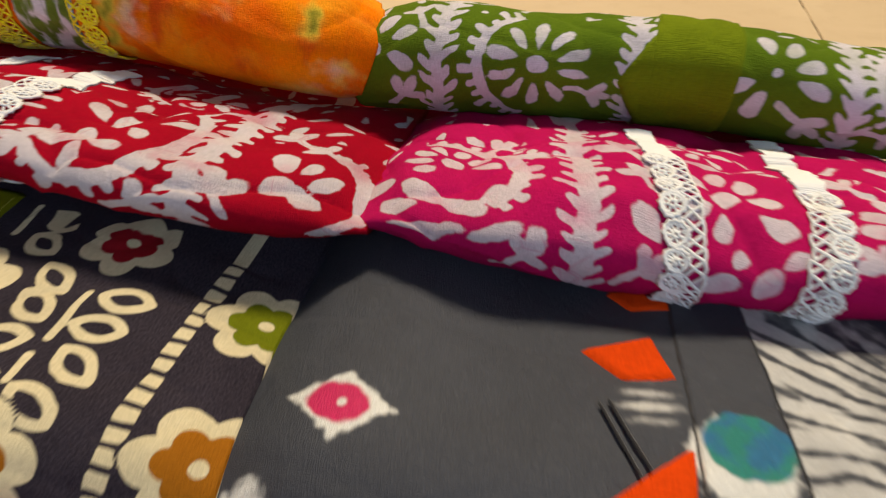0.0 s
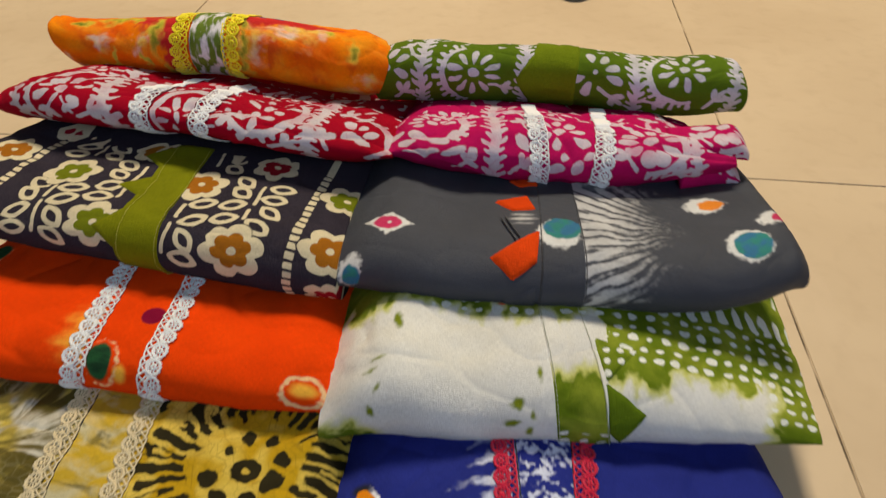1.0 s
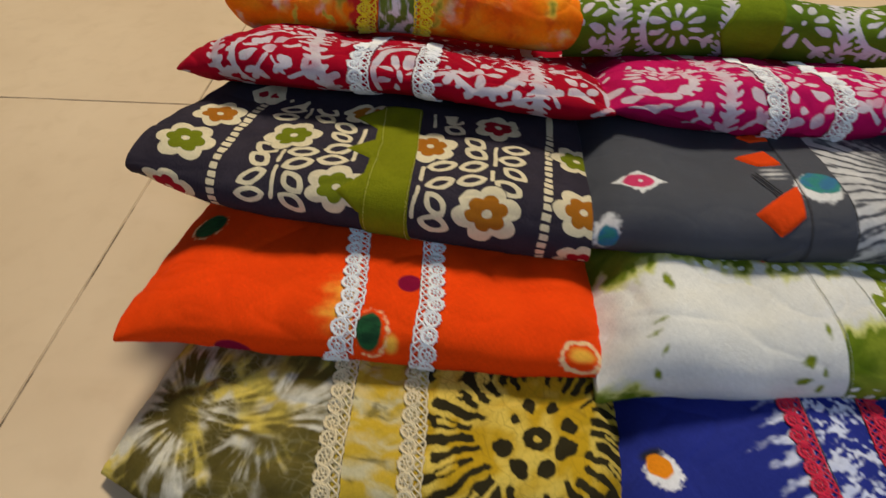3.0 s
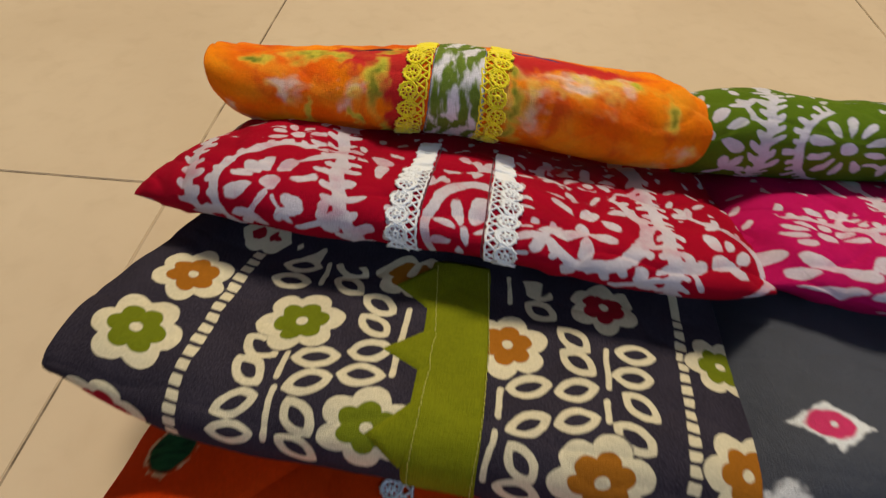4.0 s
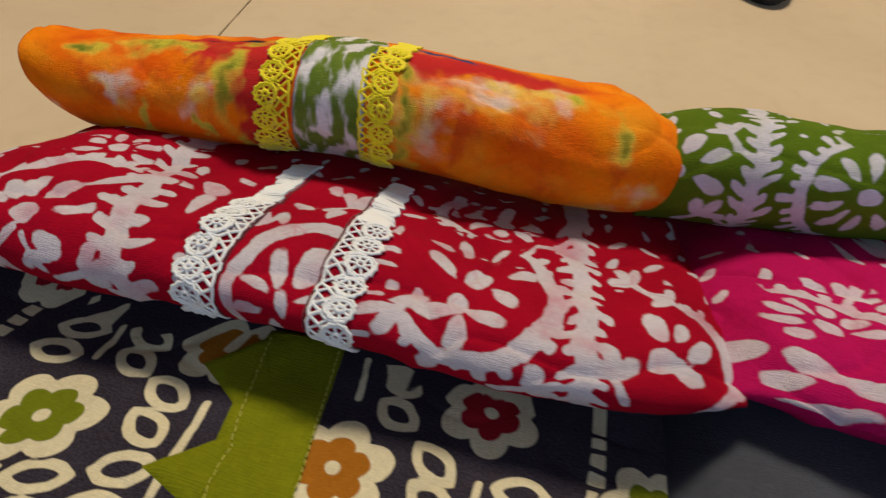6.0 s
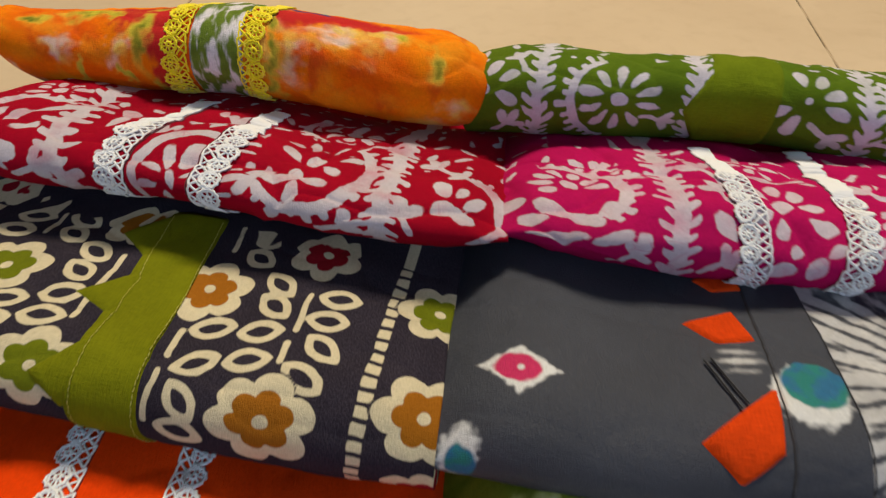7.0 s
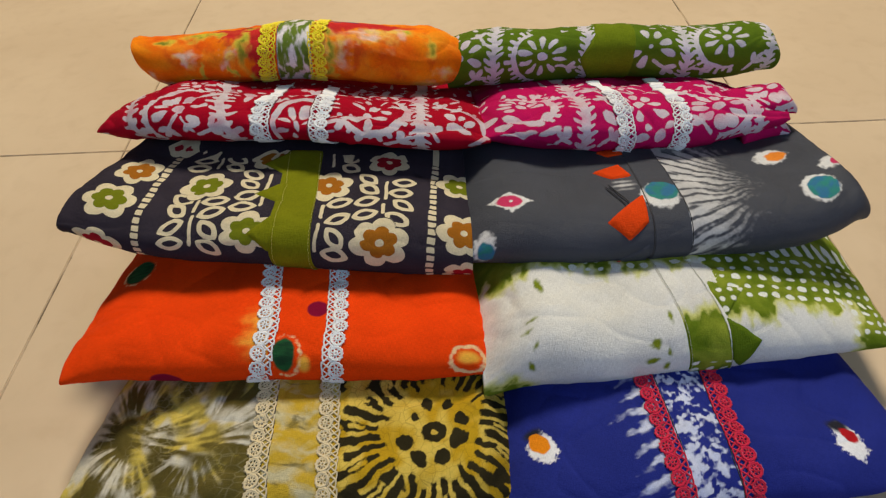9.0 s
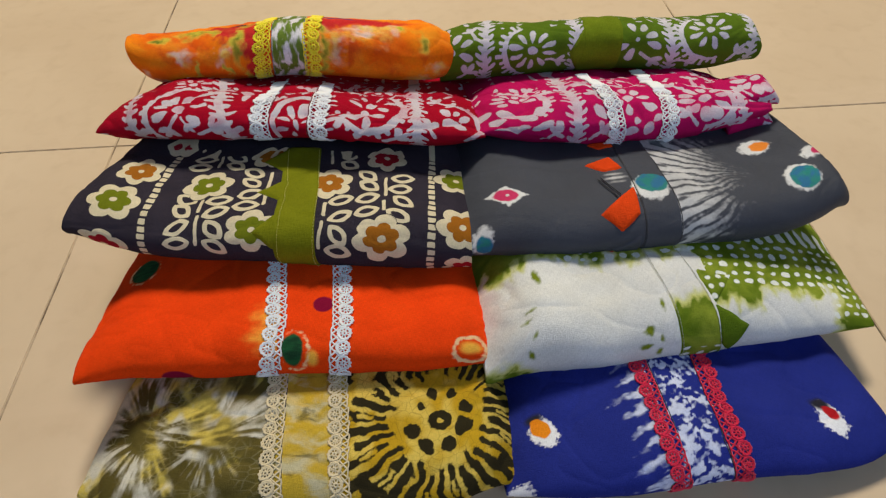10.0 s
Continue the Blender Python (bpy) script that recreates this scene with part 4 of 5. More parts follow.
def olive_cloth():
    n = cotton("olive_wax_batik")
    uv = n.uv()
    gold = n.mix(n.step(n.attr("yellow"), 0.25, 0.85), (0.47, 0.29, 0.012), (0.62, 0.45, 0.08))
    crack = n.math("SUBTRACT", 1.0, n.step(n.cells(uv, 170.0), 0.0, 0.05))
    gold = n.mix(n.math("MULTIPLY", crack, 0.35), gold, (0.14, 0.09, 0.012))
    moss = n.mix(n.noise(uv, 40.0, 4.0), (0.036, 0.030, 0.009), (0.18, 0.14, 0.030))
    web = n.mix(soft(n, "yellow", uv, 60.0, 0.8, 0.35, 0.9), (0.64, 0.61, 0.50), (0.60, 0.47, 0.09))
    dyed = n.mix(soft(n, "web", uv, 110.0, 0.9, 0.25, 1.15), moss, web)
    lines = n.math("MULTIPLY", n.math("SUBTRACT", 1.0, n.step(n.cells(n.scaled(uv, 0.7, 1.3), 190.0), 0.0, 0.10)), n.step(n.noise(uv, 30.0, 2.0), 0.42, 0.62))
    dyed = n.mix(n.math("MULTIPLY", lines, 0.22), dyed, (0.52, 0.47, 0.28))
    half = n.mix(n.attr("half"), dyed, gold)
    strip = n.mix(n.step(n.noise(n.scaled(uv, 1.0, 1.6), 55.0, 4.0, 0.7), 0.42, 0.70), (0.52, 0.35, 0.030), (0.54, 0.48, 0.28))
    strip = n.mix(n.math("MULTIPLY", n.step(n.noise(n.scaled(uv, 0.6, 1.5), 80.0, 4.0, 0.8), 0.56, 0.72), 0.8), strip, (0.10, 0.085, 0.03))
    half = n.mix(n.attr("strip"), half, strip)
    edge = n.math("ADD", n.attr("ink"), n.math("MULTIPLY", n.math("SUBTRACT", n.noise(uv, 380.0, 3.0), 0.5), 2.0))
    return n.weave(n.mix(n.step(edge, -0.4, 0.5), half, n.mix(n.noise(uv, 60.0, 3.0), (0.014, 0.011, 0.005), (0.038, 0.031, 0.012))))


def thread(name, colour):
    n = Nodes(name, 0.8, 0.2, 0.2)
    f = n.noise(n.place(), 1900.0, 2.0)
    n.bump(f, 0.5, 0.0004)
    return n.done(n.mix(f, colour, tuple(c * 0.86 for c in colour)))


def appliqued(name, colour):
    n = cotton(name)
    uv = n.uv()
    return n.weave(n.mix(n.noise(uv, 50.0, 3.0), colour, tuple(c * 0.78 for c in colour)), 2200.0, 0.6)


# ---- pieces sewn to the cloth ----
def surface_part(name, co, quads, uv, material, parent, label="", fields=None):
    me = bpy.data.meshes.new(name)
    me.from_pydata(co.reshape(-1, 3).tolist(), [], [tuple(map(int, q)) for q in quads])
    me.polygons.foreach_set("use_smooth", np.ones(len(me.polygons), bool))
    layer = me.uv_layers.new(name="cloth")
    idx = np.empty(len(me.loops), np.int32)
    me.loops.foreach_get("vertex_index", idx)
    layer.data.foreach_set("uv", uv.reshape(-1, 2)[idx].astype(np.float32).ravel())
    for key, fn in (fields or {}).items():
        a = me.attributes.new(key, "FLOAT", "POINT")
        a.data.foreach_set("value", fn(uv.reshape(-1, 2)[:, 0], uv.reshape(-1, 2)[:, 1]).astype(np.float32))
    me.materials.append(material)
    me.update()
    ob = new(name, me)
    ob.parent = parent
    return tagged(ob, label)


def patch(name, fold, corners, material, parent, label="", lift=0.9, nu=14, nv=40, fields=None, curl=0.0, bow=0.0):
    """A sewn-on piece of cloth with turned edges. corners: four (u, v) in mm, round the piece; curl: mm by which its first corner stands off;
    bow: mm by which its middle swings along u."""
    a, b, c, d = (np.array(p, float) for p in corners)
    s, t = np.meshgrid(np.linspace(-0.02, 1.02, nu), np.linspace(-0.02, 1.02, nv), indexing="ij")
    si, ti = np.clip(s, 0, 1), np.clip(t, 0, 1)
    p = (1 - si)[..., None] * ((1 - ti)[..., None] * a + ti[..., None] * d) + si[..., None] * ((1 - ti)[..., None] * b + ti[..., None] * c)
    p[..., 0] += bow * np.sin(math.pi * ti)
    rim = (s < 0) | (s > 1) | (t < 0) | (t > 1)
    high = np.where(rim, -0.6, lift) + curl * (1 - si) * (1 - ti)
    base = fold.at(p[..., 0] / 1000, p[..., 1] / 1000)
    up = fold.at(p[..., 0] / 1000, p[..., 1] / 1000, 0.001) - base
    co = base + up * high[..., None]
    n = np.arange(nu * nv).reshape(nu, nv)
    quads = np.stack((n[:-1, :-1], n[1:, :-1], n[1:, 1:], n[:-1, 1:]), -1).reshape(-1, 4)
    area = (b[0] - a[0]) * (d[1] - a[1]) - (b[1] - a[1]) * (d[0] - a[0])
    if area < 0:
        quads = quads[:, ::-1]
    return surface_part(name, co, quads, p / 1000, material, parent, label, fields)


class Threads:
    """Collects cords lying on a fold and makes one mesh of them."""

    def __init__(self, fold):
        self.fold, self.cords = fold, []

    def cord(self, pts, r, lift, closed=False):
        pts = np.array(pts, float)
        k = len(self.cords)
        shake = 0.13 * np.stack((np.sin(pts[:, 1] * 9.1 + k * 2.3), np.sin(pts[:, 0] * 8.3 + k * 1.7)), -1)
        self.cords.append((pts + shake, r * (1 + 0.12 * math.sin(k * 1.9)), lift, closed))

    def part(self, name, material, parent, label=""):
        flat = np.concatenate([c[0] for c in self.cords]) / 1000
        base = self.fold.at(flat[:, 0], flat[:, 1])
        up = self.fold.at(flat[:, 0], flat[:, 1], 0.001) - base
        co, faces, at = [], [], 0
        for pts, r, lift, closed in self.cords:
            k = len(pts)
            nrm = up[at:at + k]
            mid = base[at:at + k] + nrm * lift
            go = np.roll(mid, -1, 0) - np.roll(mid, 1, 0) if closed else np.gradient(mid, axis=0)
            go = go / np.maximum(np.linalg.norm(go, axis=1, keepdims=True), 1e-9)
            side = np.cross(go, nrm)
            ring = np.stack((mid + side * r, mid + nrm * r * 0.8, mid - side * r, mid - nrm * r * 0.8), 1)
            co.append(ring.reshape(-1, 3))
            for i in range(k if closed else k - 1):
                j = (i + 1) % k
                for q in range(4):
                    w = (q + 1) % 4
                    faces.append((4 * (at + i) + q, 4 * (at + i) + w, 4 * (at + j) + w, 4 * (at + j) + q))
            at += k
        me = bpy.data.meshes.new(name)
        me.from_pydata(np.concatenate(co).tolist(), [], faces)
        me.polygons.foreach_set("use_smooth", np.ones(len(me.polygons), bool))
        me.materials.append(material)
        ob = new(name, me)
        ob.parent = parent
        return tagged(ob, label)


def lace(fold, line, side, material, parent, label, pitch=7.6, tape=None):
    """Crochet edging along a line of (v, u) in mm: a column of wheels on one side (-1 or 1) and a net with small holes on the other.
    tape: v beyond which the wheels give way to close ladder stitches."""
    th = Threads(fold)
    v0, v1 = line[0][0], line[-1][0]
    r = pitch * 0.47
    v = v0 + r
    k = 0
    while v < v1 - 1:
        x = float(np.interp(v, [p[0] for p in line], [p[1] for p in line]))
        wx = x + side * 3.0 + 0.25 * math.sin(k * 2.1)
        if tape is None or v < tape:
            a = np.linspace(0, math.tau, 25)[:-1]
            rim = r * (0.96 + 0.07 * np.cos(12 * a) + 0.03 * np.sin(3 * a + k))
            th.cord(np.stack((wx + rim * np.cos(a), v + rim * np.sin(a)), -1), 0.62, 1.0, True)
            th.cord(np.stack((wx + 0.80 * r * np.cos(a[::2]), v + 0.80 * r * np.sin(a[::2])), -1), 0.50, 0.8, True)
            th.cord(np.stack((wx + 0.26 * r * np.cos(a[::3]), v + 0.26 * r * np.sin(a[::3])), -1), 0.62, 1.0, True)
            for q in range(8):
                b = q * math.tau / 8 + 0.2 + 0.15 * math.sin(k + q)
                th.cord([(wx + 0.2 * r * math.cos(b), v + 0.2 * r * math.sin(b)), (wx + 0.85 * r * math.cos(b + 0.1), v + 0.85 * r * math.sin(b + 0.1))], 0.46, 0.8)
            # a net of crossed threads, tied to a thin selvage
            inner, outer = x + side * 0.2, x - side * 4.6
            for low, high in ((-0.5, 0.0), (0.0, 0.5)):
                th.cord([(inner, v + low * pitch), ((inner + outer) / 2, v + (low + high) / 2 * pitch + 0.2), (outer, v + high * pitch)], 0.5, 0.7)
                th.cord([(inner, v + high * pitch), ((inner + outer) / 2, v + (low + high) / 2 * pitch - 0.2), (outer, v + low * pitch)], 0.5, 0.7)
            th.cord([(outer, v - pitch / 2), (outer - side * 0.3, v - pitch / 4), (outer, v), (outer - side * 0.3, v + pitch / 4), (outer, v + pitch / 2)], 0.5, 0.7)
            th.cord([(wx, v + pitch * 0.5), (inner, v + pitch * 0.5)], 0.55, 0.8)
        else:
            for j in np.arange(-0.5, 0.5, 0.11):
                th.cord([(x - side * 4.6, v + j * pitch), (x, v + j * pitch + 0.4), (x + side * (5.0 + 0.5 * math.sin(9 * j + k)), v + j * pitch)], 0.58, 0.4)
        v += pitch
        k += 1
    th.part("lace_trim", material, parent, label)


def stitching(fold, line, material, parent, step=2.2):
    """A row of running stitches along (u, v) points in mm."""
    th = Threads(fold)
    pts = np.array(line, float)
    d = np.concatenate(([0], np.cumsum(np.hypot(*np.diff(pts, axis=0).T))))
    for s in np.arange(0, d[-1] - step, step):
        th.cord([(np.interp(q, d, pts[:, 0]), np.interp(q, d, pts[:, 1])) for q in (s, s + step * 0.35, s + step * 0.7)], 0.2, 1.15)
    th.part("stitching", material, parent)


def seam(fold, line, material, parent):
    th = Threads(fold)
    pts = np.array(line, float)
    t = np.linspace(0, 1, 40)
    k = np.linspace(0, 1, len(pts))
    th.cord(np.stack((np.interp(t, k, pts[:, 0]), np.interp(t, k, pts[:, 1])), -1), 0.3, 0.15)
    th.part("seam", material, parent)


def dress(key, label, material, step, fields):
    fold = FOLDS[key]
    ob = new("folded_dress")
    ob.location = (0, 0, 0)
    tagged(ob, label, "dress", "pile of folded dresses")
    me = fold.mesh("cloth", material, step, {k: in_mm(f) for k, f in fields.items()})
    body = new("cloth", me)
    body.parent = ob
    return ob, fold


WHITE_LACE = thread("white_lace_thread", (0.86, 0.86, 0.85))
CREAM_LACE = thread("cream_lace_thread", (0.74, 0.62, 0.38))
YELLOW_LACE = thread("yellow_lace_thread", (0.93, 0.76, 0.012))
RED_LACE = thread("red_lace_thread", (0.62, 0.012, 0.055))
OLIVE_STRAP = appliqued("olive_green_cotton", (0.19, 0.20, 0.006))
MOSS_STRAP = appliqued("moss_green_cotton", (0.15, 0.20, 0.008))
DARK_THREAD = thread("dark_thread", (0.02, 0.018, 0.02))
GOLD_THREAD = thread("yellow_thread", (0.48, 0.44, 0.05))


# olive batik dress on the floor
ob, fold = dress("olive", "olive and mustard wax-batik cotton dress, folded, flat on the floor", olive_cloth(), 0.001,
                 {"ink": olive_ink, "web": olive_web, "yellow": olive_yellow, "half": lambda u, v: np.clip((u - olive_line(v)) * 1.5, 0, 1), "strip": lambda u, v: np.clip(np.minimum(u - olive_line(v) + 37, olive_line(v) + 1 - u) * 1.5, 0, 1)})
lace(fold, [(3, 124), (40, 121.5), (62, 119), (88, 116), (120, 112.5), (150, 109)], -1, CREAM_LACE, ob, "cream crochet lace edging", 8.2)
lace(fold, [(3, 163), (42, 160), (61, 157.5), (85, 154.5), (122, 150.3), (150, 147)], -1, CREAM_LACE, ob, "cream crochet lace edging", 8.2)
seam(fold, [(129, 4), (124, 62), (116.5, 130)], DARK_THREAD, ob)

# navy dress on the floor
ob, fold = dress("blue", "navy blue tie-dyed cotton dress with red lace, folded on the floor", blue_cloth(), 0.001,
                 {"fern": blue_fern, "ring": blue_ring, "spot": blue_spot, "shade": blue_shade, "warm": lambda u, v: (u > 100) * 1.0})
lace(fold, [(3, 101), (45, 99.5), (82, 95.5), (115, 95.5), (140, 94)], -1, RED_LACE, ob, "red crochet lace edging", 8.2)
lace(fold, [(3, 138), (47, 134), (82, 132.5), (117, 135.5), (140, 137)], 1, RED_LACE, ob, "red crochet lace edging", 8.2)
seam(fold, [(106, 4), (102, 70), (101, 130)], DARK_THREAD, ob)
seam(fold, [(132, 4), (127, 70), (131, 130)], DARK_THREAD, ob)

# orange dress
ob, fold = dress("orange", "bright orange cotton dress with two white lace edgings, folded", orange_cloth(), 0.0012,
                 {"ring": orange_ring, "green": orange_green, "maroon": orange_maroon, "glow": orange_glow})
lace(fold, [(1, 106), (25, 109), (42, 115), (67, 117.5), (114, 110.5), (140, 108)], -1, WHITE_LACE, ob, "white crochet lace edging", 8.8)
lace(fold, [(1, 150), (32, 152), (45, 153.5), (68, 155), (112, 151.5), (140, 149)], 1, WHITE_LACE, ob, "white crochet lace edging", 8.8)
seam(fold, [(112, 3), (122, 66), (114, 130)], thread("orange_thread", (0.35, 0.02, 0.003)), ob)
seam(fold, [(146, 3), (150, 66), (145, 130)], thread("orange_thread", (0.35, 0.02, 0.003)), ob)

# white and green dress
cloth = white_cloth()
ob, fold = dress("white", "white cotton dress tie-dyed leaf green with white dots, folded", cloth, 0.001, {"green": white_green, "dots": white_dots, "spots": white_spots})
LEAF = appliqued("leaf_green_cotton", (0.10, 0.16, 0.008))
patch("placket", fold, [(126, 6), (154, 6), (128, 128), (106, 128)], cloth, ob, "white and green placket band", 0.7, 26, 110,
      {"green": in_mm(lambda u, v: np.where(v > 92, white_green(u, v), 77 - v + 5 * fog(u, v * 0.2, 0.4, 379) + 3 * fog(u, v, 0.1, 380))), "dots": in_mm(white_dots), "spots": lambda u, v: 0 * u - 60.0})
patch("pointed_tab", fold, [(140, 76), (162, 59), (150, 38), (145, 46)], LEAF, ob, "leaf green pointed tab", 1.4, 12, 12)
patch("pointed_tab", fold, [(135, 101), (158.5, 94.5), (141, 75), (139, 84)], cloth, ob, "green pointed tab with white dots", 1.2, 16, 16,
      {"green": in_mm(lambda u, v: 0 * u + 20.0), "dots": in_mm(lambda u, v: 2.0 - np.hypot((u + 2) % 7 - 3.5, (v + 1) % 7 - 3.5)), "spots": lambda u, v: 0 * u - 60.0})
PALE_THREAD = thread("pale_green_thread", (0.40, 0.42, 0.30))
stitching(fold, [(127, 8), (117.5, 65), (107.5, 126)], PALE_THREAD, ob)
stitching(fold, [(152.5, 8), (140.5, 65), (127, 126)], PALE_THREAD, ob)

# charcoal flowered dress
ob, fold = dress("charcoal", "charcoal cotton dress printed with cream flowers, olive strap, folded", charcoal_cloth(), 0.0008,
                 {"cream": charcoal_cream, "tint": charcoal_tint, "which": charcoal_which})
patch("strap", fold, [(131, 2), (157, 2), (145.5, 141), (118, 141)], OLIVE_STRAP, ob, "olive green cotton strap", 0.9, 16, 90, bow=3.5)
for tip, top, low in (((117, 52), (131, 69), (131, 39)), ((112.8, 87), (129, 104), (131, 79)), ((107.3, 122.5), (121, 139), (127, 108))):
    patch("pointed_tab", fold, [tip, low, (low[0] + 2, (low[1] + top[1]) / 2), top], OLIVE_STRAP, ob, "olive green folded triangle", 1.0, 10, 10, curl=0.6)
stitching(fold, [(133.5, 4), (133, 60), (130.5, 96), (121, 139)], GOLD_THREAD, ob)
stitching(fold, [(155, 4), (154.5, 60), (152, 96), (144, 139)], GOLD_THREAD, ob)

# grey dress
cloth = gray_cloth()
fields = {"fern": gray_fern, "ring": gray_ring, "teal": gray_teal, "warm": gray_warm, "warm_tint": lambda u, v: ((u > 100) & (u < 240)) * 1.0}
ob, fold = dress("gray", "dark grey tie-dyed cotton dress with orange triangles, folded", cloth, 0.0009, fields)
patch("strap", fold, [(116, 2), (140, 2), (137.5, 138), (117, 138)], cloth, ob, "dark grey strap with a teal dot", 0.8, 30, 130,
      {**{k: in_mm(f) for k, f in fields.items()}, "fern": lambda u, v: 0 * u})
FLAME = appliqued("flame_orange_cotton", (0.72, 0.060, 0.006))
patch("pointed_tab", fold, [(89, 60.5), (101, 47), (114, 57.5), (116.5, 83)], FLAME, ob, "orange folded triangle", 1.3, 12, 12, curl=0.8)
patch("pointed_tab", fold, [(90.7, 111.5), (101, 101), (115, 103), (111, 120)], FLAME, ob, "orange folded triangle", 1.2, 12, 12, curl=0.5)
patch("pointed_tab", fold, [(98, 137), (105, 130), (118, 131), (117, 141)], FLAME, ob, "orange folded triangle", 1.0, 10, 10)
patch("pointed_tab", fold, [(95, 32), (102, 24), (115, 25), (114, 46)], cloth, ob, "dark grey folded triangle", 1.2, 10, 10, {k: lambda u, v: 0 * u - 60.0 for k in fields})
FLAME_THREAD = thread("orange_piping", (0.7, 0.06, 0.006))
th = Threads(fold)
th.cord([(95.5, 31), (102, 23.5), (109, 23), (115, 26)], 0.6, 1.2)
th.part("piping", FLAME_THREAD, ob, "orange piping")
th = Threads(fold)
th.cord([(94.5, 92), (98, 83), (102.5, 72)], 0.45, 1.3)
th.cord([(97, 93), (100.5, 84), (105, 74)], 0.45, 1.3)
th.part("cord", DARK_THREAD, ob, "black cord")
seam(fold, [(116, 4), (116.4, 70), (117, 130)], DARK_THREAD, ob)
seam(fold, [(140.4, 4), (139.2, 70), (138, 130)], DARK_THREAD, ob)

# crimson batik dress
ob, fold = dress("red", "crimson and white batik cotton dress with white lace, folded", batik_cloth("crimson_batik", (0.38, 0.002, 0.018), (0.27, 0.0015, 0.012), (0.54, 0.48, 0.51), (0.50, 0.26, 0.31)),
                 0.0008, {"white": red_white})
lace(fold, [(2, 118), (44, 117), (74, 115.5), (125, 110), (138, 109)], -1, WHITE_LACE, ob, "white crochet lace edging", 9.0, tape=92)
lace(fold, [(2, 154), (47, 153), (80, 152), (125, 148.5), (140, 147)], 1, WHITE_LACE, ob, "white crochet lace edging", 9.0, tape=92)
seam(fold, [(123, 4), (121.5, 70), (115.5, 130)], thread("crimson_thread", (0.10, 0.002, 0.008)), ob)
seam(fold, [(148, 4), (146.5, 70), (142.5, 130)], thread("crimson_thread", (0.10, 0.002, 0.008)), ob)

# pink batik dress
PINK = batik_cloth("pink_batik", (0.50, 0.006, 0.100), (0.40, 0.005, 0.075), (0.57, 0.48, 0.52), (0.55, 0.28, 0.36))
ob, fold = dress("pink", "magenta and white batik cotton dress with white lace, folded", PINK, 0.0008, {"white": pink_white})
lace(fold, [(2, 99), (35, 96.5), (80, 94.5), (130, 95)], -1, WHITE_LACE, ob, "white crochet lace edging", tape=90)
lace(fold, [(2, 128), (45, 130), (100, 138.5), (148, 149)], 1, WHITE_LACE, ob, "white crochet lace edging", tape=84)
for f, cap in ((Fold(0.120, 0.169, [(0, 0.170), (0.6, 0.172), (1, 0.180)], [(0, 0.108), (0.6, 0.112), (1, 0.108)], [(0, 0.014), (0.6, 0.012), (0.9, 0.011), (1, 0.006)],
                     nose=0.006, depth=0.032, seed=88, wrinkle=0.001, v_max=0.05), "flap"),
               (Fold(0.128, 0.166, [(0, 0.160), (1, 0.174)], [(0, 0.096), (1, 0.096)], [(0, 0.014), (0.7, 0.012), (1, 0.003)], nose=0.008, depth=0.05, seed=89, wrinkle=0.001, v_max=0.05), "flap")):
    body = new(cap, f.mesh(cap, PINK, 0.001, {"white": in_mm(lambda u, v: pink_white(u + 128, v + 30))}))
    body.parent = ob

# orange watercolour dress on top
ob, fold = dress("top", "orange watercolour-print cotton dress with yellow lace, rolled", top_cloth(), 0.0009,
                 {"red": top_red, "green": top_green, "pale": top_pale, "dark": top_dark})
patch("band", fold, [(107, 2), (131, 2), (139, 100), (115, 100)], band_cloth(), ob, "white band with green brush strokes", 0.8, 30, 110, {"stroke": in_mm(band_green)})
lace(fold, [(2, 99.5), (20, 101), (62, 105.8), (80, 108), (104, 110)], -1, YELLOW_LACE, ob, "yellow crochet lace edging", pitch=8.8, tape=80)
lace(fold, [(2, 135), (22, 136.5), (57, 138.8), (80, 143.5), (104, 147)], 1, YELLOW_LACE, ob, "yellow crochet lace edging", pitch=8.8, tape=80)
seam(fold, [(107, 3), (111, 50), (114.8, 96)], thread("blue_thread", (0.12, 0.2, 0.3)), ob)
seam(fold, [(131, 3), (135, 50), (138.7, 96)], thread("blue_thread", (0.12, 0.2, 0.3)), ob)

# green batik dress on top
ob, fold = dress("green", "leaf green and white batik cotton dress with olive strap, rolled", batik_cloth("green_batik", (0.115, 0.185, 0.010), (0.065, 0.115, 0.008), (0.58, 0.54, 0.59), (0.46, 0.46, 0.42)),
                 0.0009, {"white": green_white})
patch("strap", fold, [(105, 1), (139, 1), (138, 98), (108, 98)], MOSS_STRAP, ob, "olive green cotton strap", 0.9, 16, 70)
patch("pointed_tab", fold, [(98, 42), (108, 16), (110, 44), (108, 66)], MOSS_STRAP, ob, "olive green folded triangle", 1.0, 10, 10, curl=0.5)


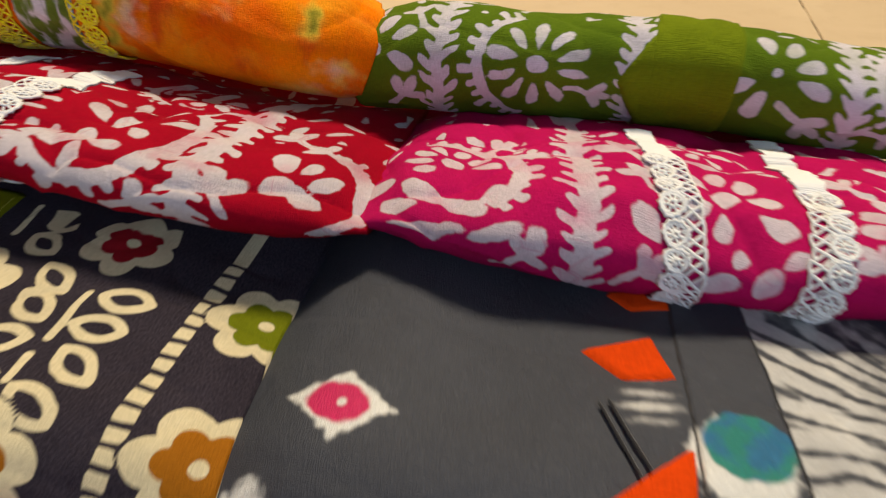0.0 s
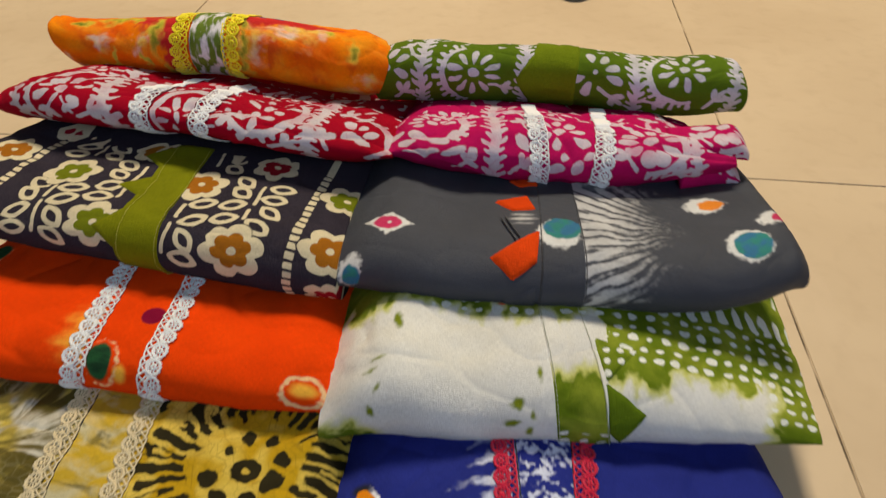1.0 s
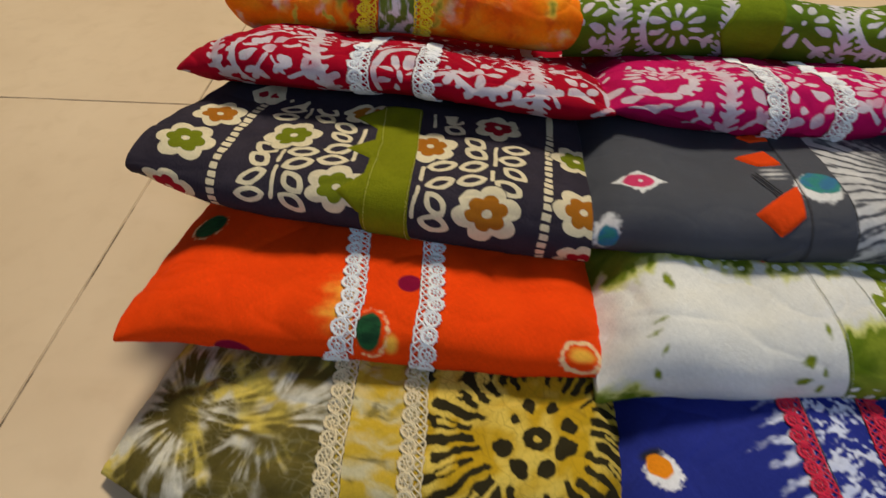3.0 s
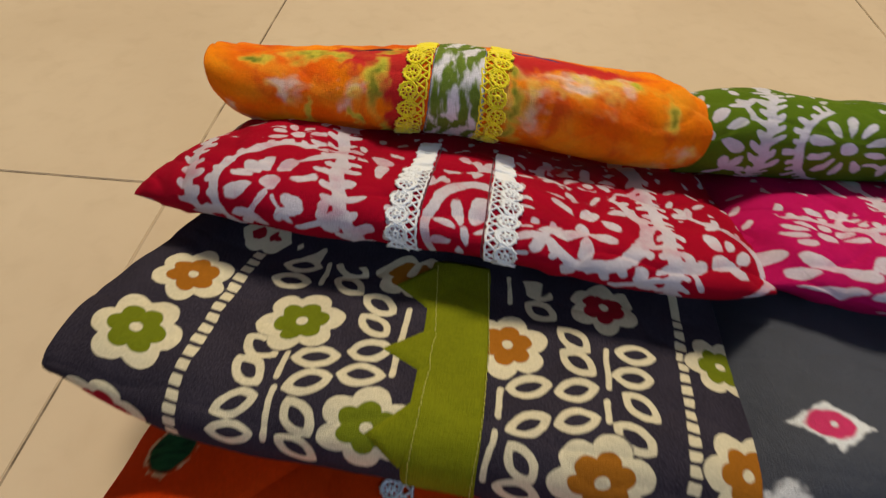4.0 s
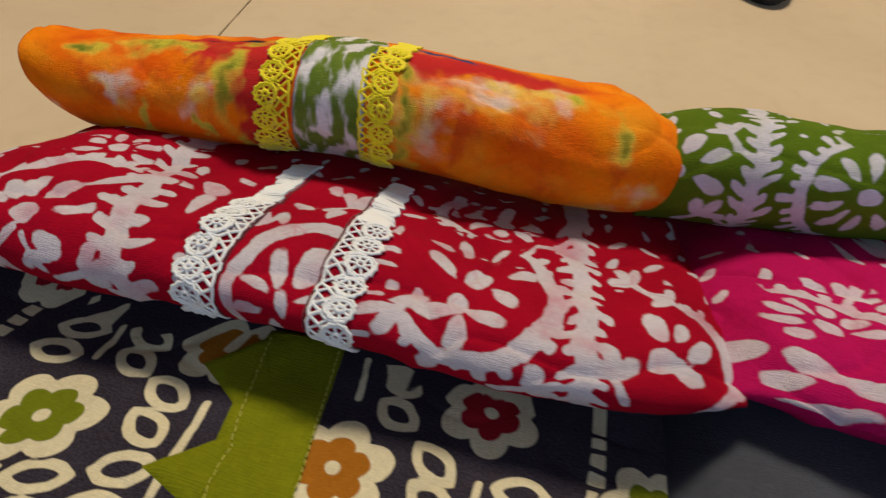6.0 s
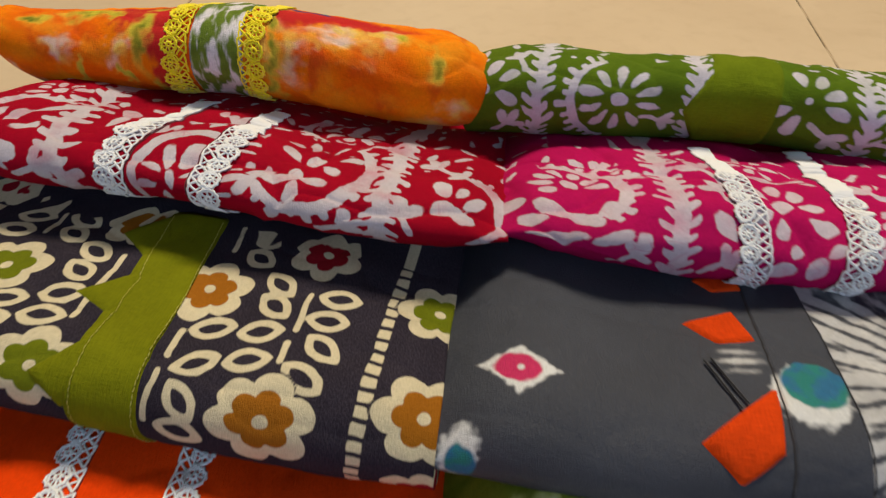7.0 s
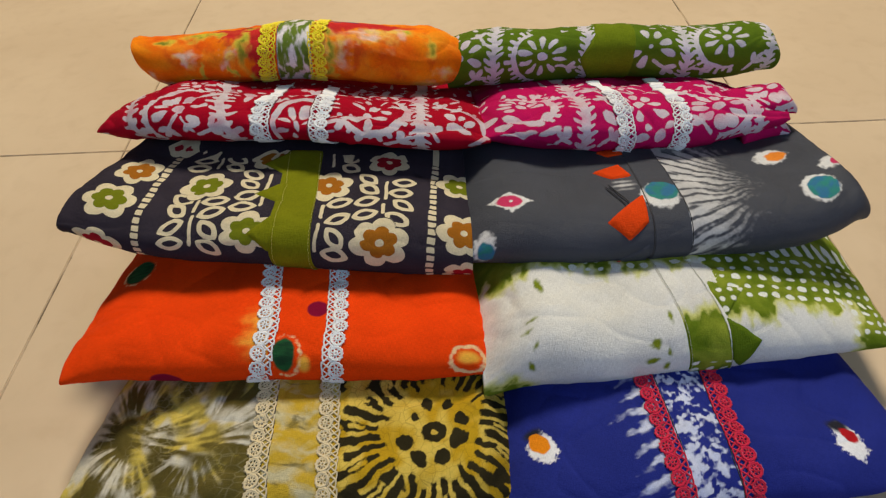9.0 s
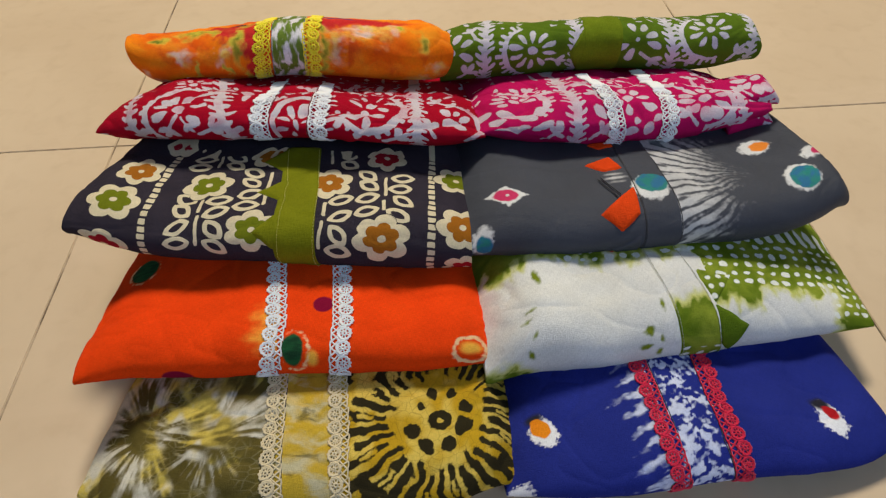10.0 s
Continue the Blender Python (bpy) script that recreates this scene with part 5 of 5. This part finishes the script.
# ---- things further back on the floor ----
def slipper():
    """A dark rubber slipper, of which only the toe comes into view."""
    ob = tagged(new("slipper"), "dark navy rubber slipper lying on the floor", "slipper")
    rubber = plain("dark_navy_rubber", (0.012, 0.012, 0.018), 0.6, 0.3)
    mauve = plain("mauve_rubber", (0.16, 0.11, 0.14), 0.6, 0.3)
    bm = bmesh.new()
    for z in (0.0, 0.022):
        pts = [(0.052 * (1 + 0.12 * math.cos(a)) * math.cos(a) * (1.0 if math.sin(a) > 0 else 0.85), 0.13 * math.sin(a)) for a in np.linspace(0, math.tau, 40)[:-1]]
        bm.faces.new([bm.verts.new((x, y, z)) for x, y in (pts if z else pts[::-1])])
    bm.verts.ensure_lookup_table()
    for i in range(39):
        j = (i + 1) % 39
        bm.faces.new((bm.verts[38 - i], bm.verts[38 - j] if j else bm.verts[38], bm.verts[39 + j], bm.verts[39 + i]))
    bmesh.ops.recalc_face_normals(bm, faces=bm.faces)
    bmesh.ops.bevel(bm, geom=[e for e in bm.edges if abs(e.verts[0].co.z - e.verts[1].co.z) < 1e-6], offset=0.005, segments=3, affect="EDGES")
    part("sole", bm, rubber, ob)
    bm = bmesh.new()
    grid = []
    for i in range(9):
        y = -0.085 + 0.11 * i / 8
        row = []
        for k in range(13):
            a = math.pi * k / 12
            row.append(bm.verts.new((0.056 * math.cos(a), y, 0.020 + 0.042 * math.sin(a) * (0.65 + 0.35 * i / 8))))
        grid.append(row)
    for i in range(8):
        for k in range(12):
            bm.faces.new((grid[i][k], grid[i][k + 1], grid[i + 1][k + 1], grid[i + 1][k]))
    bmesh.ops.solidify(bm, geom=bm.faces, thickness=0.004)
    part("strap", bm, mauve, ob, "mauve strap")
    ob.matrix_world = pose(0.072, 0.860, 0.001, 0, 0, 12)


def stool():
    ob = tagged(new("stool"), "dark brown wooden stool standing on the floor", "stool")
    wood = plain("dark_brown_wood", (0.045, 0.018, 0.010), 0.5, 0.3)
    first = part("leg", box(bmesh.new(), -0.02, 0.02, -0.02, 0.02, 0.0, 0.42, 0.003), wood, ob)
    for x, y in ((0.30, 0.0), (0.0, 0.30), (0.30, 0.30)):
        leg = new("leg", first.data)
        leg.parent, leg.location = ob, (x, y, 0)
    part("seat", box(bmesh.new(), -0.04, 0.34, -0.04, 0.34, 0.42, 0.45, 0.006), wood, ob)
    ob.matrix_world = pose(-0.675, 0.660, 0.0, 0, 0, 90)


slipper()
stool()


# ---- floor tiles ----
def tile_mesh():
    bm = box(bmesh.new(), -0.2993, 0.2993, -0.2993, 0.2993, -0.012, 0.0)
    top = [e for e in bm.edges if all(v.co.z > -0.001 for v in e.verts)]
    bmesh.ops.bevel(bm, geom=top, offset=0.0005, segments=2, affect="EDGES")
    return mesh_of("tile", bm, tile_material())


TILE = tile_mesh()
for i in range(7):
    for j in range(7):
        ob = new("tile", TILE)
        ob.parent = floor
        ob.location = (X0 + 0.3 + 0.6 * i, Y0 + 0.3 + 0.6 * j, 0)
        ob.rotation_euler = (0, 0, math.pi / 2 * ((i * 3 + j * 5) % 4))
